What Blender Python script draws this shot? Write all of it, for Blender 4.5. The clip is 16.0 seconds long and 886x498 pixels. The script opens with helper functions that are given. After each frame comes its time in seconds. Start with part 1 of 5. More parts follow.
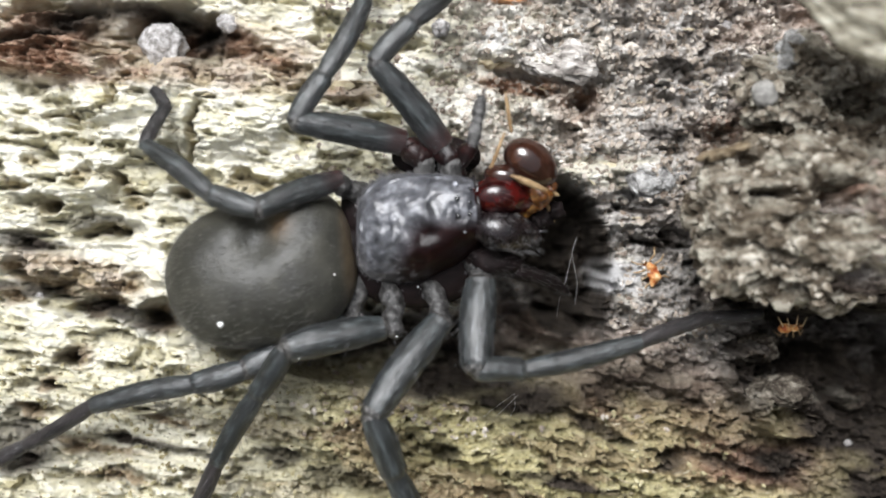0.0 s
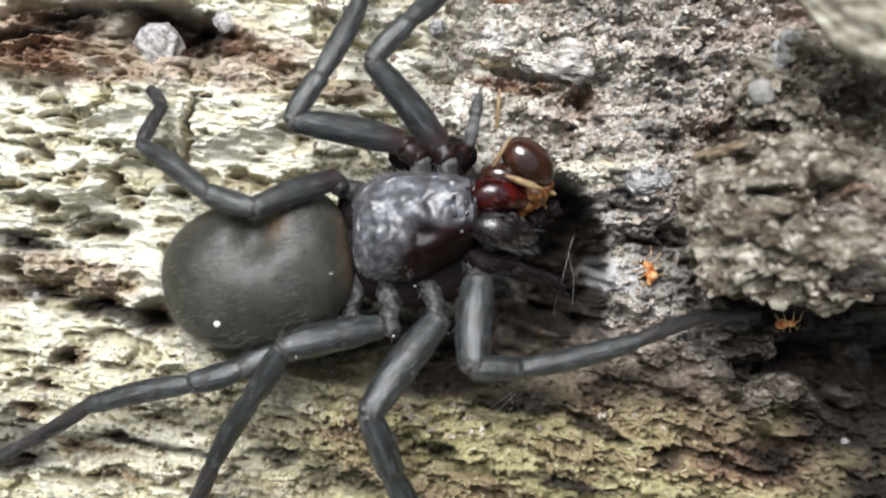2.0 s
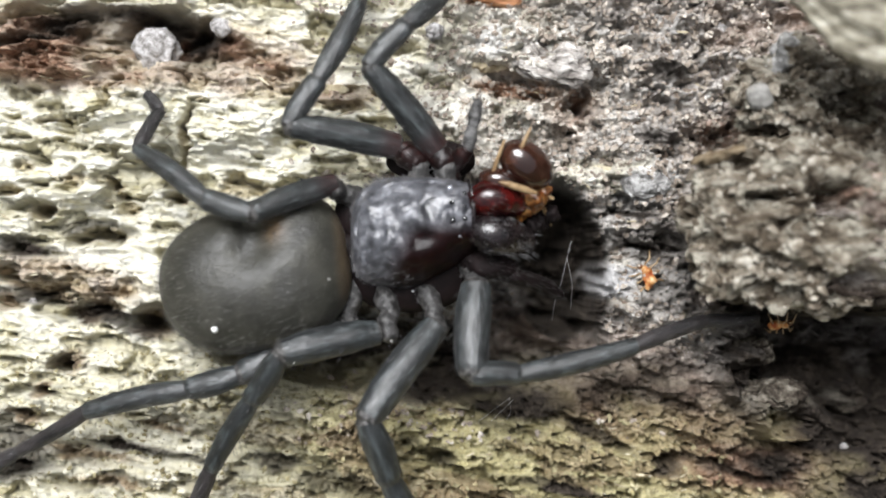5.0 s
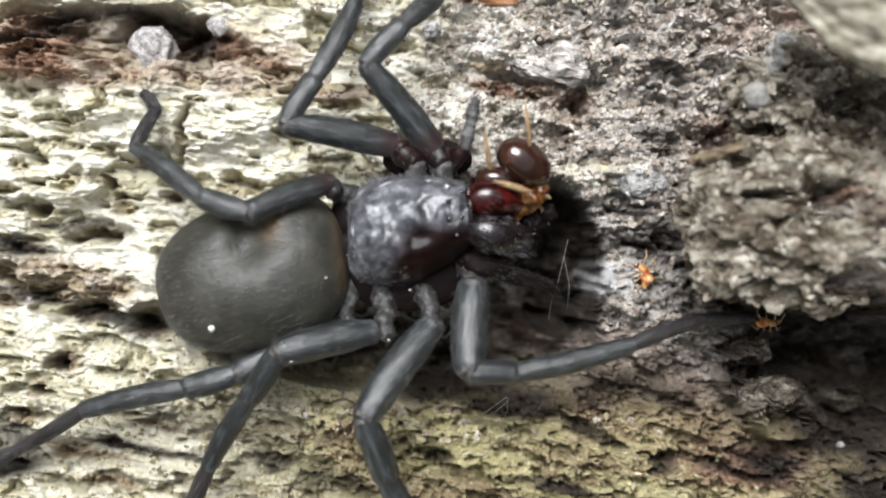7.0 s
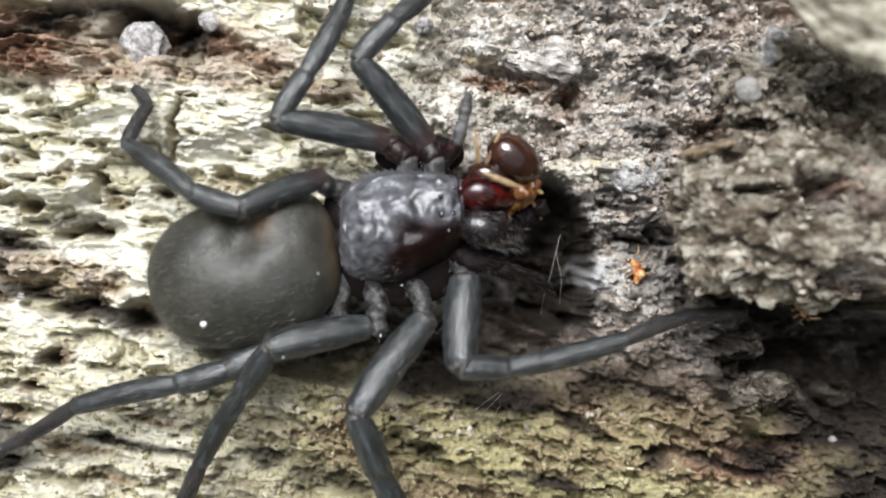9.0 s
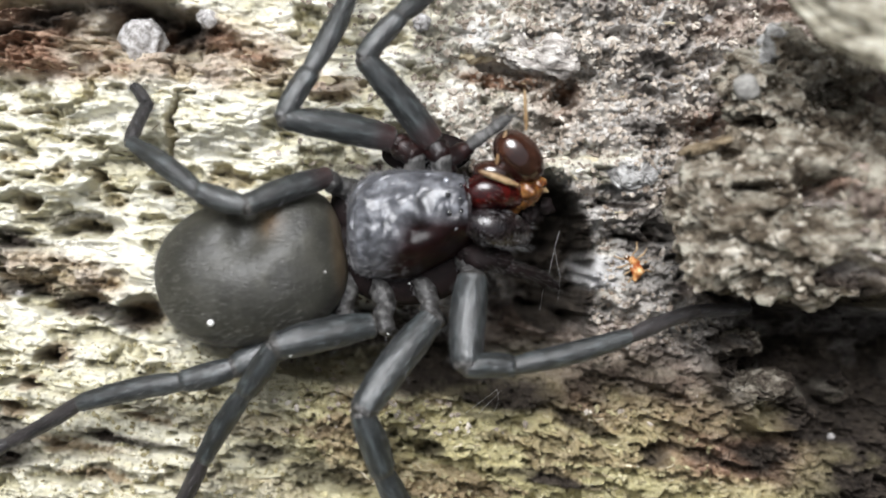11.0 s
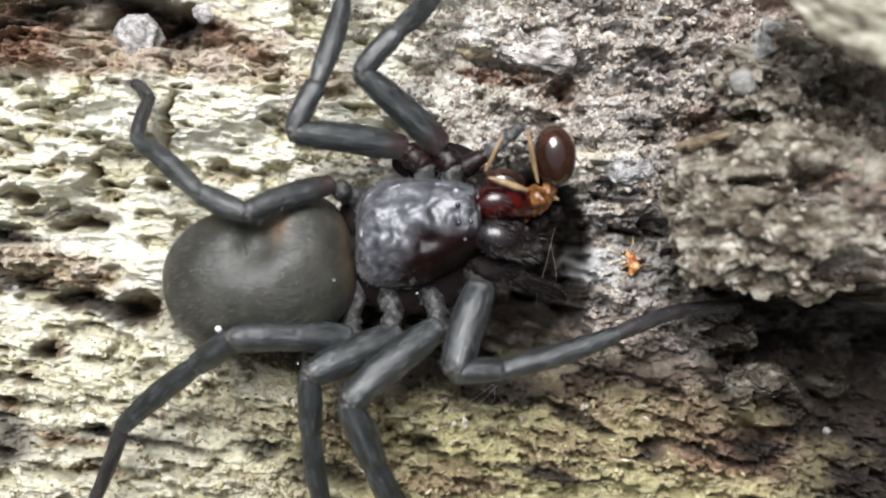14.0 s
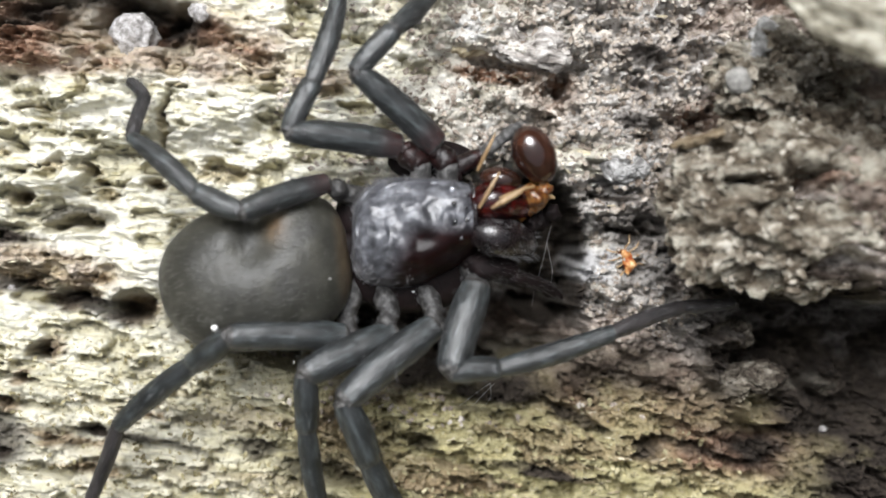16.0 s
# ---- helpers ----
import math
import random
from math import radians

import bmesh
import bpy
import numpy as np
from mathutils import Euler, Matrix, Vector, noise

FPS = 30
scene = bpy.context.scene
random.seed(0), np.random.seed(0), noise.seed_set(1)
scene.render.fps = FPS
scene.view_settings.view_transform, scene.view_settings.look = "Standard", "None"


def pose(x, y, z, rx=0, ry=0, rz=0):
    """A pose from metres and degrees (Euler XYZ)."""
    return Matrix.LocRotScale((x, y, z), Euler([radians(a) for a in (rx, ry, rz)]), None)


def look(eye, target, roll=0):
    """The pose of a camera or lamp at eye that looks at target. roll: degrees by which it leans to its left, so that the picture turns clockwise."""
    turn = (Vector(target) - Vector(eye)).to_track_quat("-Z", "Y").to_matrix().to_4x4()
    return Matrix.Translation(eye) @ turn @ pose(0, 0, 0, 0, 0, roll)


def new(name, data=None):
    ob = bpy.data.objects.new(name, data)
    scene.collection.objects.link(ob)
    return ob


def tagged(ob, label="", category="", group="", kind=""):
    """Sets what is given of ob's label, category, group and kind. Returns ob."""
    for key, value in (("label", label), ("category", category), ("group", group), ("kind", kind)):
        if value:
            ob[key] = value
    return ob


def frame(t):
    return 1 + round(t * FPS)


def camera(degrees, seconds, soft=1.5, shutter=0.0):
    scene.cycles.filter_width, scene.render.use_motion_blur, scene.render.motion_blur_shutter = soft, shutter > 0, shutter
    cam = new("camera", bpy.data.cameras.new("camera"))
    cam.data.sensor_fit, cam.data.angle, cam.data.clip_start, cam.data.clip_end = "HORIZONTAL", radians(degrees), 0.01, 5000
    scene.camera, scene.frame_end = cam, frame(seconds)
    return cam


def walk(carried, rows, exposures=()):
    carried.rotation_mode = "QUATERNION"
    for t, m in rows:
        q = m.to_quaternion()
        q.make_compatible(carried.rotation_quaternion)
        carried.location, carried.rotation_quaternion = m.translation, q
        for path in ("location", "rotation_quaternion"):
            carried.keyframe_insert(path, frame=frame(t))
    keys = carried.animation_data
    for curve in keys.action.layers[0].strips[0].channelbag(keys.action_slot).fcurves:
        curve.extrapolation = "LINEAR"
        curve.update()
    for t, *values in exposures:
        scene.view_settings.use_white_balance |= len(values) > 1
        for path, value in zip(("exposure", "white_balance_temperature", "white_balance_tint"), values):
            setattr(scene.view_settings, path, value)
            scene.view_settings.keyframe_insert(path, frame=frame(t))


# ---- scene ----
# A black ground spider with an ant in its jaws, on the rotten wood of a log.
# All lengths below are in millimetres; MM brings them to metres.
MM = 0.001

# ---- camera ----
cam = camera(34, 16.0, soft=1.8, shutter=0.5)
cam.data.dof.use_dof = True
cam.data.dof.focus_distance = 0.0374
cam.data.dof.aperture_fstop = 52
walk(cam, [
    (0, pose(0, 0, 0.03847, 0.000, -0.000, 0.000)),
    (0.5, pose(0, 0, 0.03849, -0.045, -0.035, -0.049)),
    (1, pose(0, 0, 0.03846, -0.108, -0.068, -0.176)),
    (1.5, pose(0, 0, 0.03840, -0.117, -0.175, -0.161)),
    (2, pose(0, 0, 0.03846, -0.035, -0.129, -0.089)),
    (2.5, pose(0, 0, 0.03843, 0.101, -0.046, -0.070)),
    (3, pose(0, 0, 0.03842, 0.158, -0.057, -0.077)),
    (3.5, pose(0, 0, 0.03844, 0.154, -0.116, -0.084)),
    (4, pose(0, 0, 0.03839, 0.196, -0.174, -0.111)),
    (6.5, pose(0, 0, 0.03836, 0.102, -0.241, -0.191)),
    (7, pose(0, 0, 0.03837, 0.116, -0.331, -0.177)),
    (7.5, pose(0, 0, 0.03840, 0.121, -0.421, -0.228)),
    (8, pose(0, 0, 0.03837, 0.038, -0.501, -0.278)),
    (8.5, pose(0, 0, 0.03839, -0.042, -0.574, -0.255)),
    (9, pose(0, 0, 0.03836, -0.066, -0.641, -0.263)),
    (11.5, pose(0, 0, 0.03835, -0.244, -0.734, -0.295)),
    (12, pose(0, 0, 0.03839, -0.303, -0.799, -0.339)),
    (12.5, pose(0, 0, 0.03843, -0.304, -0.848, -0.378)),
    (13, pose(0, 0, 0.03836, -0.356, -0.825, -0.317)),
    (13.5, pose(0, 0, 0.03840, -0.338, -0.885, -0.347)),
    (14, pose(0, 0, 0.03837, -0.374, -0.847, -0.319)),
    (14.5, pose(0, 0, 0.03837, -0.336, -0.874, -0.350)),
    (15, pose(0, 0, 0.03835, -0.322, -0.899, -0.378)),
    (15.5, pose(0, 0, 0.03831, -0.444, -0.930, -0.358)),
    (16, pose(0, 0, 0.03836, -0.426, -0.998, -0.391)),
])

# ---- light: an overcast sky, brightest from +y ----
world = bpy.data.worlds.new("sky")
scene.world = world
world.use_nodes = True
sky = world.node_tree.nodes.new("ShaderNodeTexSky")
sky.sky_type = "NISHITA"
sky.sun_disc = False
sky.sun_elevation = radians(61)
sky.sun_rotation = radians(-12)
sky.dust_density = 4
sky.ozone_density = 0.6
cloud = world.node_tree.nodes.new("ShaderNodeHueSaturation")
cloud.inputs["Saturation"].default_value = 0.3
world.node_tree.links.new(sky.outputs[0], cloud.inputs["Color"])
world.node_tree.links.new(cloud.outputs[0], world.node_tree.nodes["Background"].inputs[0])
world.node_tree.nodes["Background"].inputs[1].default_value = 0.055
sun = new("sun", bpy.data.lights.new("sun", "SUN"))
sun.data.energy = 1.75
sun.data.angle = radians(30)
sun.data.color = (0.945, 0.965, 1.0)
sun.matrix_world = look((-0.05, 0.17, 0.32), (0, 0, 0))
scene.view_settings.exposure = 1.66


# ---- materials ----
def nodes_of(name):
    m = bpy.data.materials.new(name)
    m.use_nodes = True
    return m, m.node_tree.nodes, m.node_tree.links, m.node_tree.nodes["Principled BSDF"]


def ramp_of(nodes, stops):
    r = nodes.new("ShaderNodeValToRGB")
    while len(r.color_ramp.elements) < len(stops):
        r.color_ramp.elements.new(0.5)
    for e, (p, c) in zip(r.color_ramp.elements, stops):
        e.position, e.color = p, (*c, 1)
    return r


def noise_of(nodes, links, size, stretch=(1, 1, 1), detail=4.0, rough=0.6, distort=0.0):
    """Noise in object space whose features are about size mm across."""
    co, mp, no = nodes.new("ShaderNodeTexCoord"), nodes.new("ShaderNodeMapping"), nodes.new("ShaderNodeTexNoise")
    mp.inputs["Scale"].default_value = [1 / (size * MM * s) for s in stretch]
    no.inputs["Scale"].default_value = 1.0
    no.inputs["Detail"].default_value = detail
    no.inputs["Roughness"].default_value = rough
    no.inputs["Distortion"].default_value = distort
    links.new(co.outputs["Object"], mp.inputs["Vector"])
    links.new(mp.outputs[0], no.inputs["Vector"])
    return no


def surface(name, stops, size=0.5, stretch=(1, 1, 1), rough=(0.5, 0.6), bump=0.02, fine=0.06, spec=0.5, coat=0.0,
            sheen=0.0, alpha_sub=None, fine_stretch=None, mark=None, dull=0.0):
    """A skin or grain: colours by a broad noise, gloss and relief by a fine one. bump in mm."""
    m, nodes, links, bsdf = nodes_of(name)
    n1 = noise_of(nodes, links, size, stretch, 5)
    n2 = noise_of(nodes, links, fine, fine_stretch or stretch, 3)
    r = ramp_of(nodes, stops)
    mix = nodes.new("ShaderNodeMath")
    mix.operation = "MULTIPLY_ADD"
    mix.inputs[1].default_value = 0.25
    links.new(n2.outputs["Fac"], mix.inputs[0])
    sc = nodes.new("ShaderNodeMath")
    sc.operation = "MULTIPLY_ADD"
    sc.inputs[1].default_value, sc.inputs[2].default_value = 1.2, -0.22
    links.new(n1.outputs["Fac"], sc.inputs[0])
    links.new(sc.outputs[0], mix.inputs[2])
    links.new(mix.outputs[0], r.inputs["Fac"])
    if mark:
        at, mx, other = nodes.new("ShaderNodeAttribute"), nodes.new("ShaderNodeMix"), ramp_of(nodes, mark)
        at.attribute_name, mx.data_type = "mark", "RGBA"
        links.new(mix.outputs[0], other.inputs["Fac"])
        links.new(at.outputs["Fac"], mx.inputs["Factor"])
        links.new(r.outputs["Color"], mx.inputs["A"])
        links.new(other.outputs["Color"], mx.inputs["B"])
        links.new(mx.outputs["Result"], bsdf.inputs["Base Color"])
    else:
        links.new(r.outputs["Color"], bsdf.inputs["Base Color"])
    rr = nodes.new("ShaderNodeMapRange")
    rr.inputs["To Min"].default_value, rr.inputs["To Max"].default_value = rough
    links.new(n2.outputs["Fac"], rr.inputs["Value"])
    links.new(rr.outputs[0], bsdf.inputs["Roughness"])
    bsdf.inputs["Specular IOR Level"].default_value = spec
    if mark and dull:
        sp = nodes.new("ShaderNodeMapRange")
        sp.inputs["To Min"].default_value, sp.inputs["To Max"].default_value = spec, spec * (1 - dull)
        links.new(at.outputs["Fac"], sp.inputs["Value"])
        links.new(sp.outputs[0], bsdf.inputs["Specular IOR Level"])
    bsdf.inputs["Coat Weight"].default_value = coat
    bsdf.inputs["Sheen Weight"].default_value = sheen
    if alpha_sub:
        bsdf.inputs["Subsurface Weight"].default_value = alpha_sub
        bsdf.inputs["Subsurface Radius"].default_value = (0.5 * MM, 0.2 * MM, 0.08 * MM)
        bsdf.inputs["Subsurface Scale"].default_value = 0.5
    if bump:
        b1, b2 = nodes.new("ShaderNodeBump"), nodes.new("ShaderNodeBump")
        b1.inputs["Distance"].default_value = bump * MM
        b2.inputs["Distance"].default_value = bump * 2.2 * MM
        b1.inputs["Strength"].default_value = b2.inputs["Strength"].default_value = 0.8
        links.new(n2.outputs["Fac"], b1.inputs["Height"])
        links.new(n1.outputs["Fac"], b2.inputs["Height"])
        links.new(b2.outputs[0], b1.inputs["Normal"])
        links.new(b1.outputs[0], bsdf.inputs["Normal"])
    return m


def wood_material():
    """Rotten wood: pale sapwood, olive crust, grey-brown crumbled wood, red rot and a near-black for stains and painted
    shade, by the masks on the mesh.
    """
    m, nodes, links, bsdf = nodes_of("rotten_wood")
    grain = noise_of(nodes, links, 0.20, (4, 1, 2), 6, 0.62, 0.6)
    spot_ = noise_of(nodes, links, 0.75, (1.7, 1, 1), 5, 0.6, 0.4)
    crumb = noise_of(nodes, links, 0.24, (1.3, 1, 1), 5, 0.62, 0.5)
    fine = noise_of(nodes, links, 0.045, (1.5, 1, 1), 4, 0.7)

    def blend(p, q, share):
        half, add = nodes.new("ShaderNodeMath"), nodes.new("ShaderNodeMath")
        half.operation, add.operation = "MULTIPLY", "MULTIPLY_ADD"
        half.inputs[1].default_value, add.inputs[1].default_value = 1 - share, share
        links.new(q.outputs[0], half.inputs[0])
        links.new(p.outputs[0], add.inputs[0])
        links.new(half.outputs[0], add.inputs[2])
        return add

    fibrous, crumbly = blend(grain, spot_, 0.5), blend(crumb, spot_, 0.5)
    ramps = [
        (None, fibrous, [(0.26, (0.40, 0.32, 0.14)), (0.34, (0.64, 0.575, 0.345)), (0.42, (0.79, 0.75, 0.57)), (0.54, (0.875, 0.85, 0.74))]),
        ("olive", blend(crumb, grain, 0.6), [(0.28, (0.15, 0.12, 0.05)), (0.37, (0.31, 0.267, 0.128)), (0.46, (0.41, 0.365, 0.19)), (0.62, (0.54, 0.492, 0.30))]),
        ("grey", crumbly, [(0.30, (0.11, 0.089, 0.073)), (0.385, (0.275, 0.243, 0.215)), (0.47, (0.465, 0.428, 0.39)), (0.58, (0.72, 0.692, 0.655))]),
        ("red", crumbly, [(0.30, (0.075, 0.036, 0.022)), (0.42, (0.21, 0.112, 0.068)), (0.53, (0.37, 0.235, 0.16)), (0.68, (0.56, 0.45, 0.35))]),
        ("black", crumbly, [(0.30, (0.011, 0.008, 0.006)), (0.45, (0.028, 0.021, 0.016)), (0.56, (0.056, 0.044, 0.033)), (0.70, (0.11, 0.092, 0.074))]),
        ("mould", crumbly, [(0.30, (0.30, 0.29, 0.28)), (0.42, (0.50, 0.49, 0.485)), (0.60, (0.68, 0.675, 0.68))]),
    ]
    last = None
    for name, fac, stops in ramps:
        r = ramp_of(nodes, stops)
        links.new(fac.outputs[0], r.inputs["Fac"])
        if name is None:
            last = r.outputs["Color"]
            continue
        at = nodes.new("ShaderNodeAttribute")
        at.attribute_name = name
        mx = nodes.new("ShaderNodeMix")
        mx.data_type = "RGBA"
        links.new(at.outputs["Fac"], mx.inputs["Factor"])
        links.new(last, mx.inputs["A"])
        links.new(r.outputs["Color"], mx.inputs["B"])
        last = mx.outputs["Result"]
    links.new(last, bsdf.inputs["Base Color"])
    bsdf.inputs["Roughness"].default_value = 0.85
    bsdf.inputs["Specular IOR Level"].default_value = 0.25
    b1, b2 = nodes.new("ShaderNodeBump"), nodes.new("ShaderNodeBump")
    b1.inputs["Distance"].default_value, b2.inputs["Distance"].default_value = 0.055 * MM, 0.15 * MM
    links.new(fine.outputs["Fac"], b1.inputs["Height"])
    links.new(crumb.outputs["Fac"], b2.inputs["Height"])
    links.new(b2.outputs[0], b1.inputs["Normal"])
    links.new(b1.outputs[0], bsdf.inputs["Normal"])
    return m


WOOD = wood_material()
LEG = surface("leg_cuticle", [(0.30, (0.0038, 0.0044, 0.0047)), (0.5, (0.0120, 0.0143, 0.0150)), (0.72, (0.056, 0.066, 0.068))], 0.13, (5, 1, 1),
              (0.31, 0.54), 0.018, 0.03, 0.88, fine_stretch=(9, 1, 1), mark=[(0.3, (0.008, 0.003, 0.003)), (0.6, (0.022, 0.005, 0.0045))])
JOINT = surface("joint_skin", [(0.3, (0.012, 0.0115, 0.011)), (0.5, (0.035, 0.033, 0.031)), (0.7, (0.11, 0.105, 0.10))], 0.12, (1, 1, 1), (0.35, 0.5), 0.02, 0.04, 0.5)
LEGHAIR = surface("leg_hair", [(0.3, (0.006, 0.006, 0.006)), (0.7, (0.05, 0.052, 0.052))], 0.3, (1, 1, 1), (0.35, 0.5), 0, 0.1, 0.6)
TARSUS = surface("tarsus_cuticle", [(0.3, (0.009, 0.0085, 0.0085)), (0.5, (0.024, 0.0205, 0.0205)), (0.7, (0.055, 0.049, 0.049))], 0.4, (5, 1, 1), (0.36, 0.55), 0.02, 0.05, 0.5)
COXA = surface("coxa_cuticle", [(0.3, (0.008, 0.0075, 0.007)), (0.5, (0.026, 0.0245, 0.0235)), (0.7, (0.09, 0.087, 0.084))], 0.16, (1, 1, 1), (0.35, 0.55), 0.03, 0.06, 0.5)
PALP = surface("feeler_cuticle", [(0.3, (0.022, 0.021, 0.020)), (0.5, (0.060, 0.058, 0.056)), (0.7, (0.15, 0.147, 0.143))], 0.2, (1, 4, 1), (0.5, 0.7), 0.03, 0.06, 0.5)
RED = surface("dark_red_cuticle", [(0.3, (0.0035, 0.0016, 0.0016)), (0.55, (0.009, 0.0026, 0.0024)), (0.8, (0.024, 0.005, 0.004))], 0.4, (1, 1, 1),
              (0.34, 0.5), 0.02, 0.08, 0.4)
JAW = surface("black_jaw_cuticle", [(0.3, (0.004, 0.003, 0.0035)), (0.55, (0.010, 0.0065, 0.007)), (0.8, (0.022, 0.012, 0.012))], 0.4, (1, 1, 1),
              (0.2, 0.34), 0.012, 0.08, 0.6)
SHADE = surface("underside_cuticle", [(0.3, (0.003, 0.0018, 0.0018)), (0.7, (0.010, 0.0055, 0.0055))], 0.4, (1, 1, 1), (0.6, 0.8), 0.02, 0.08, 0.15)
CHELA = surface("red_jaw_cuticle", [(0.3, (0.007, 0.001, 0.001)), (0.5, (0.024, 0.0022, 0.002)), (0.72, (0.075, 0.005, 0.004))], 0.5, (1, 1, 1),
                (0.16, 0.28), 0.006, 0.08, 0.5)
CARA = surface("carapace_cuticle", [(0.3, (0.022, 0.0225, 0.026)), (0.5, (0.074, 0.076, 0.086)), (0.75, (0.23, 0.235, 0.255))], 0.34, (1, 1, 1),
               (0.24, 0.46), 0.014, 0.05, 0.9, mark=[(0.3, (0.004, 0.0012, 0.0012)), (0.7, (0.011, 0.0022, 0.0022))], dull=0.72)
ABDO = surface("abdomen_skin", [(0.3, (0.019, 0.0185, 0.0145)), (0.5, (0.030, 0.029, 0.023)), (0.75, (0.052, 0.050, 0.040))], 0.7, (1, 1, 1),
               (0.36, 0.54), 0.024, 0.045, 0.5, fine_stretch=(3.5, 1, 1), mark=[(0.3, (0.06, 0.036, 0.016)), (0.7, (0.13, 0.08, 0.036))])
HAIR = surface("dark_hair", [(0.3, (0.02, 0.018, 0.017)), (0.7, (0.06, 0.055, 0.05))], 0.3, (1, 1, 1), (0.4, 0.5), 0, 0.1, 0.5)
FUZZ = surface("olive_fuzz", [(0.3, (0.03, 0.029, 0.024)), (0.7, (0.17, 0.165, 0.145))], 0.3, (1, 1, 1), (0.4, 0.5), 0, 0.1, 0.5)
PALEHAIR = surface("grey_hair", [(0.3, (0.07, 0.067, 0.068)), (0.7, (0.21, 0.205, 0.21))], 0.3, (1, 1, 1), (0.4, 0.5), 0, 0.1, 0.5)
EYE = surface("eye_lens", [(0.3, (0.006, 0.006, 0.008)), (0.7, (0.012, 0.012, 0.014))], 0.2, (1, 1, 1), (0.04, 0.08), 0, 0.1, 0.8, coat=1)
# bluish-white lens colour, a highlight painted on two of the eyes
EYE_GLINT = surface("glint_eye_lens", [(0.3, (0.25, 0.26, 0.30)), (0.7, (0.45, 0.46, 0.5))], 0.1, (1, 1, 1), (0.1, 0.2), 0, 0.1, 0.8, coat=1)
GASTER = surface("ant_gaster", [(0.3, (0.012, 0.005, 0.003)), (0.5, (0.024, 0.009, 0.006)), (0.75, (0.05, 0.02, 0.012))], 0.7, (1, 1, 1),
                 (0.10, 0.16), 0.003, 0.05, 0.8)
AMBER = surface("ant_amber", [(0.32, (0.03, 0.008, 0.003)), (0.48, (0.13, 0.048, 0.011)), (0.72, (0.36, 0.18, 0.05))], 0.3, (1, 1, 1), (0.25, 0.4), 0.01, 0.06,
                0.5, alpha_sub=0.3)
TAN = surface("ant_leg", [(0.3, (0.15, 0.088, 0.04)), (0.55, (0.29, 0.195, 0.10)), (0.8, (0.46, 0.345, 0.21))], 0.25, (3, 1, 1), (0.3, 0.45), 0.005, 0.05, 0.5)
CREAM = surface("ant_membrane", [(0.3, (0.15, 0.085, 0.035)), (0.7, (0.34, 0.24, 0.13))], 0.2, (1, 1, 1), (0.35, 0.5), 0.01, 0.05, 0.5)
MITE = surface("mite_orange", [(0.34, (0.26, 0.055, 0.012)), (0.5, (0.42, 0.20, 0.065)), (0.66, (0.56, 0.42, 0.24))], 0.22, (1, 1, 1), (0.5, 0.65), 0.01, 0.05, 0.3)
FRASS = surface("white_mould", [(0.3, (0.15, 0.14, 0.13)), (0.5, (0.35, 0.335, 0.325)), (0.72, (0.60, 0.59, 0.59))], 0.2, (1, 1, 1), (0.7, 0.9), 0.05, 0.06, 0.3)
GREY = surface("grey_scale", [(0.3, (0.12, 0.115, 0.105)), (0.7, (0.30, 0.29, 0.27))], 0.3, (1, 1, 1), (0.5, 0.7), 0.02, 0.06, 0.4)
BOARD = surface("bare_sapwood", [(0.34, (0.07, 0.06, 0.042)), (0.5, (0.235, 0.215, 0.165)), (0.66, (0.46, 0.44, 0.37))], 0.35, (12, 1, 1), (0.6, 0.8), 0.10, 0.1,
                0.3, fine_stretch=(8, 1, 1))
WHITE = surface("white_grain", [(0.3, (0.72, 0.72, 0.70)), (0.7, (0.88, 0.88, 0.86))], 0.1, (1, 1, 1), (0.4, 0.6), 0.005, 0.05, 0.5)
SILK = surface("silk", [(0.3, (0.5, 0.5, 0.5)), (0.7, (0.7, 0.7, 0.7))], 0.5, (1, 1, 1), (0.3, 0.4), 0, 0.1, 0.5)


# ---- mesh helpers ----
def mesh_of(name, bm, material, smooth=True):
    me = bpy.data.meshes.new(name)
    for v in bm.verts:
        v.co *= MM
    bm.to_mesh(me)
    bm.free()
    for m in (material if isinstance(material, (list, tuple)) else [material]):
        me.materials.append(m)
    if smooth:
        me.polygons.foreach_set("use_smooth", [True] * len(me.polygons))
    return me


def part(name, bm, material, parent=None, label="", origin=(0, 0, 0)):
    """Links a bmesh, drawn in mm about origin, as one mesh object."""
    bmesh.ops.translate(bm, verts=bm.verts, vec=-Vector(origin))
    ob = new(name, mesh_of(name, bm, material))
    ob.parent = parent
    return tagged(ob, label) if label else ob


def set_mark(ob, rule):
    """A 0..1 mark on each vertex, by its place in mm in the thing's space."""
    me = ob.data
    co = np.empty(len(me.vertices) * 3)
    me.vertices.foreach_get("co", co)
    co = co.reshape(-1, 3) / MM
    me.attributes.new("mark", "FLOAT", "POINT").data.foreach_set("value", rule(co[:, 0], co[:, 1], co[:, 2]).astype(np.float32))


def thing(name, at, label, category, group="", kind=""):
    ob = new(name)
    ob.empty_display_size = 0.001
    ob.location = Vector(at) * MM
    return tagged(ob, label, category, group, kind)


def ring_surface(bm, rings, mat_index=0, cap=True):
    """Joins rings of equal count into a tube with closed ends."""
    vs = [[bm.verts.new(p) for p in r] for r in rings]
    n = len(vs[0])
    for a, b in zip(vs, vs[1:]):
        for i in range(n):
            bm.faces.new((a[i], a[(i + 1) % n], b[(i + 1) % n], b[i])).material_index = mat_index
    if cap:
        bm.faces.new(vs[0][::-1]).material_index = mat_index
        bm.faces.new(vs[-1]).material_index = mat_index
    return vs


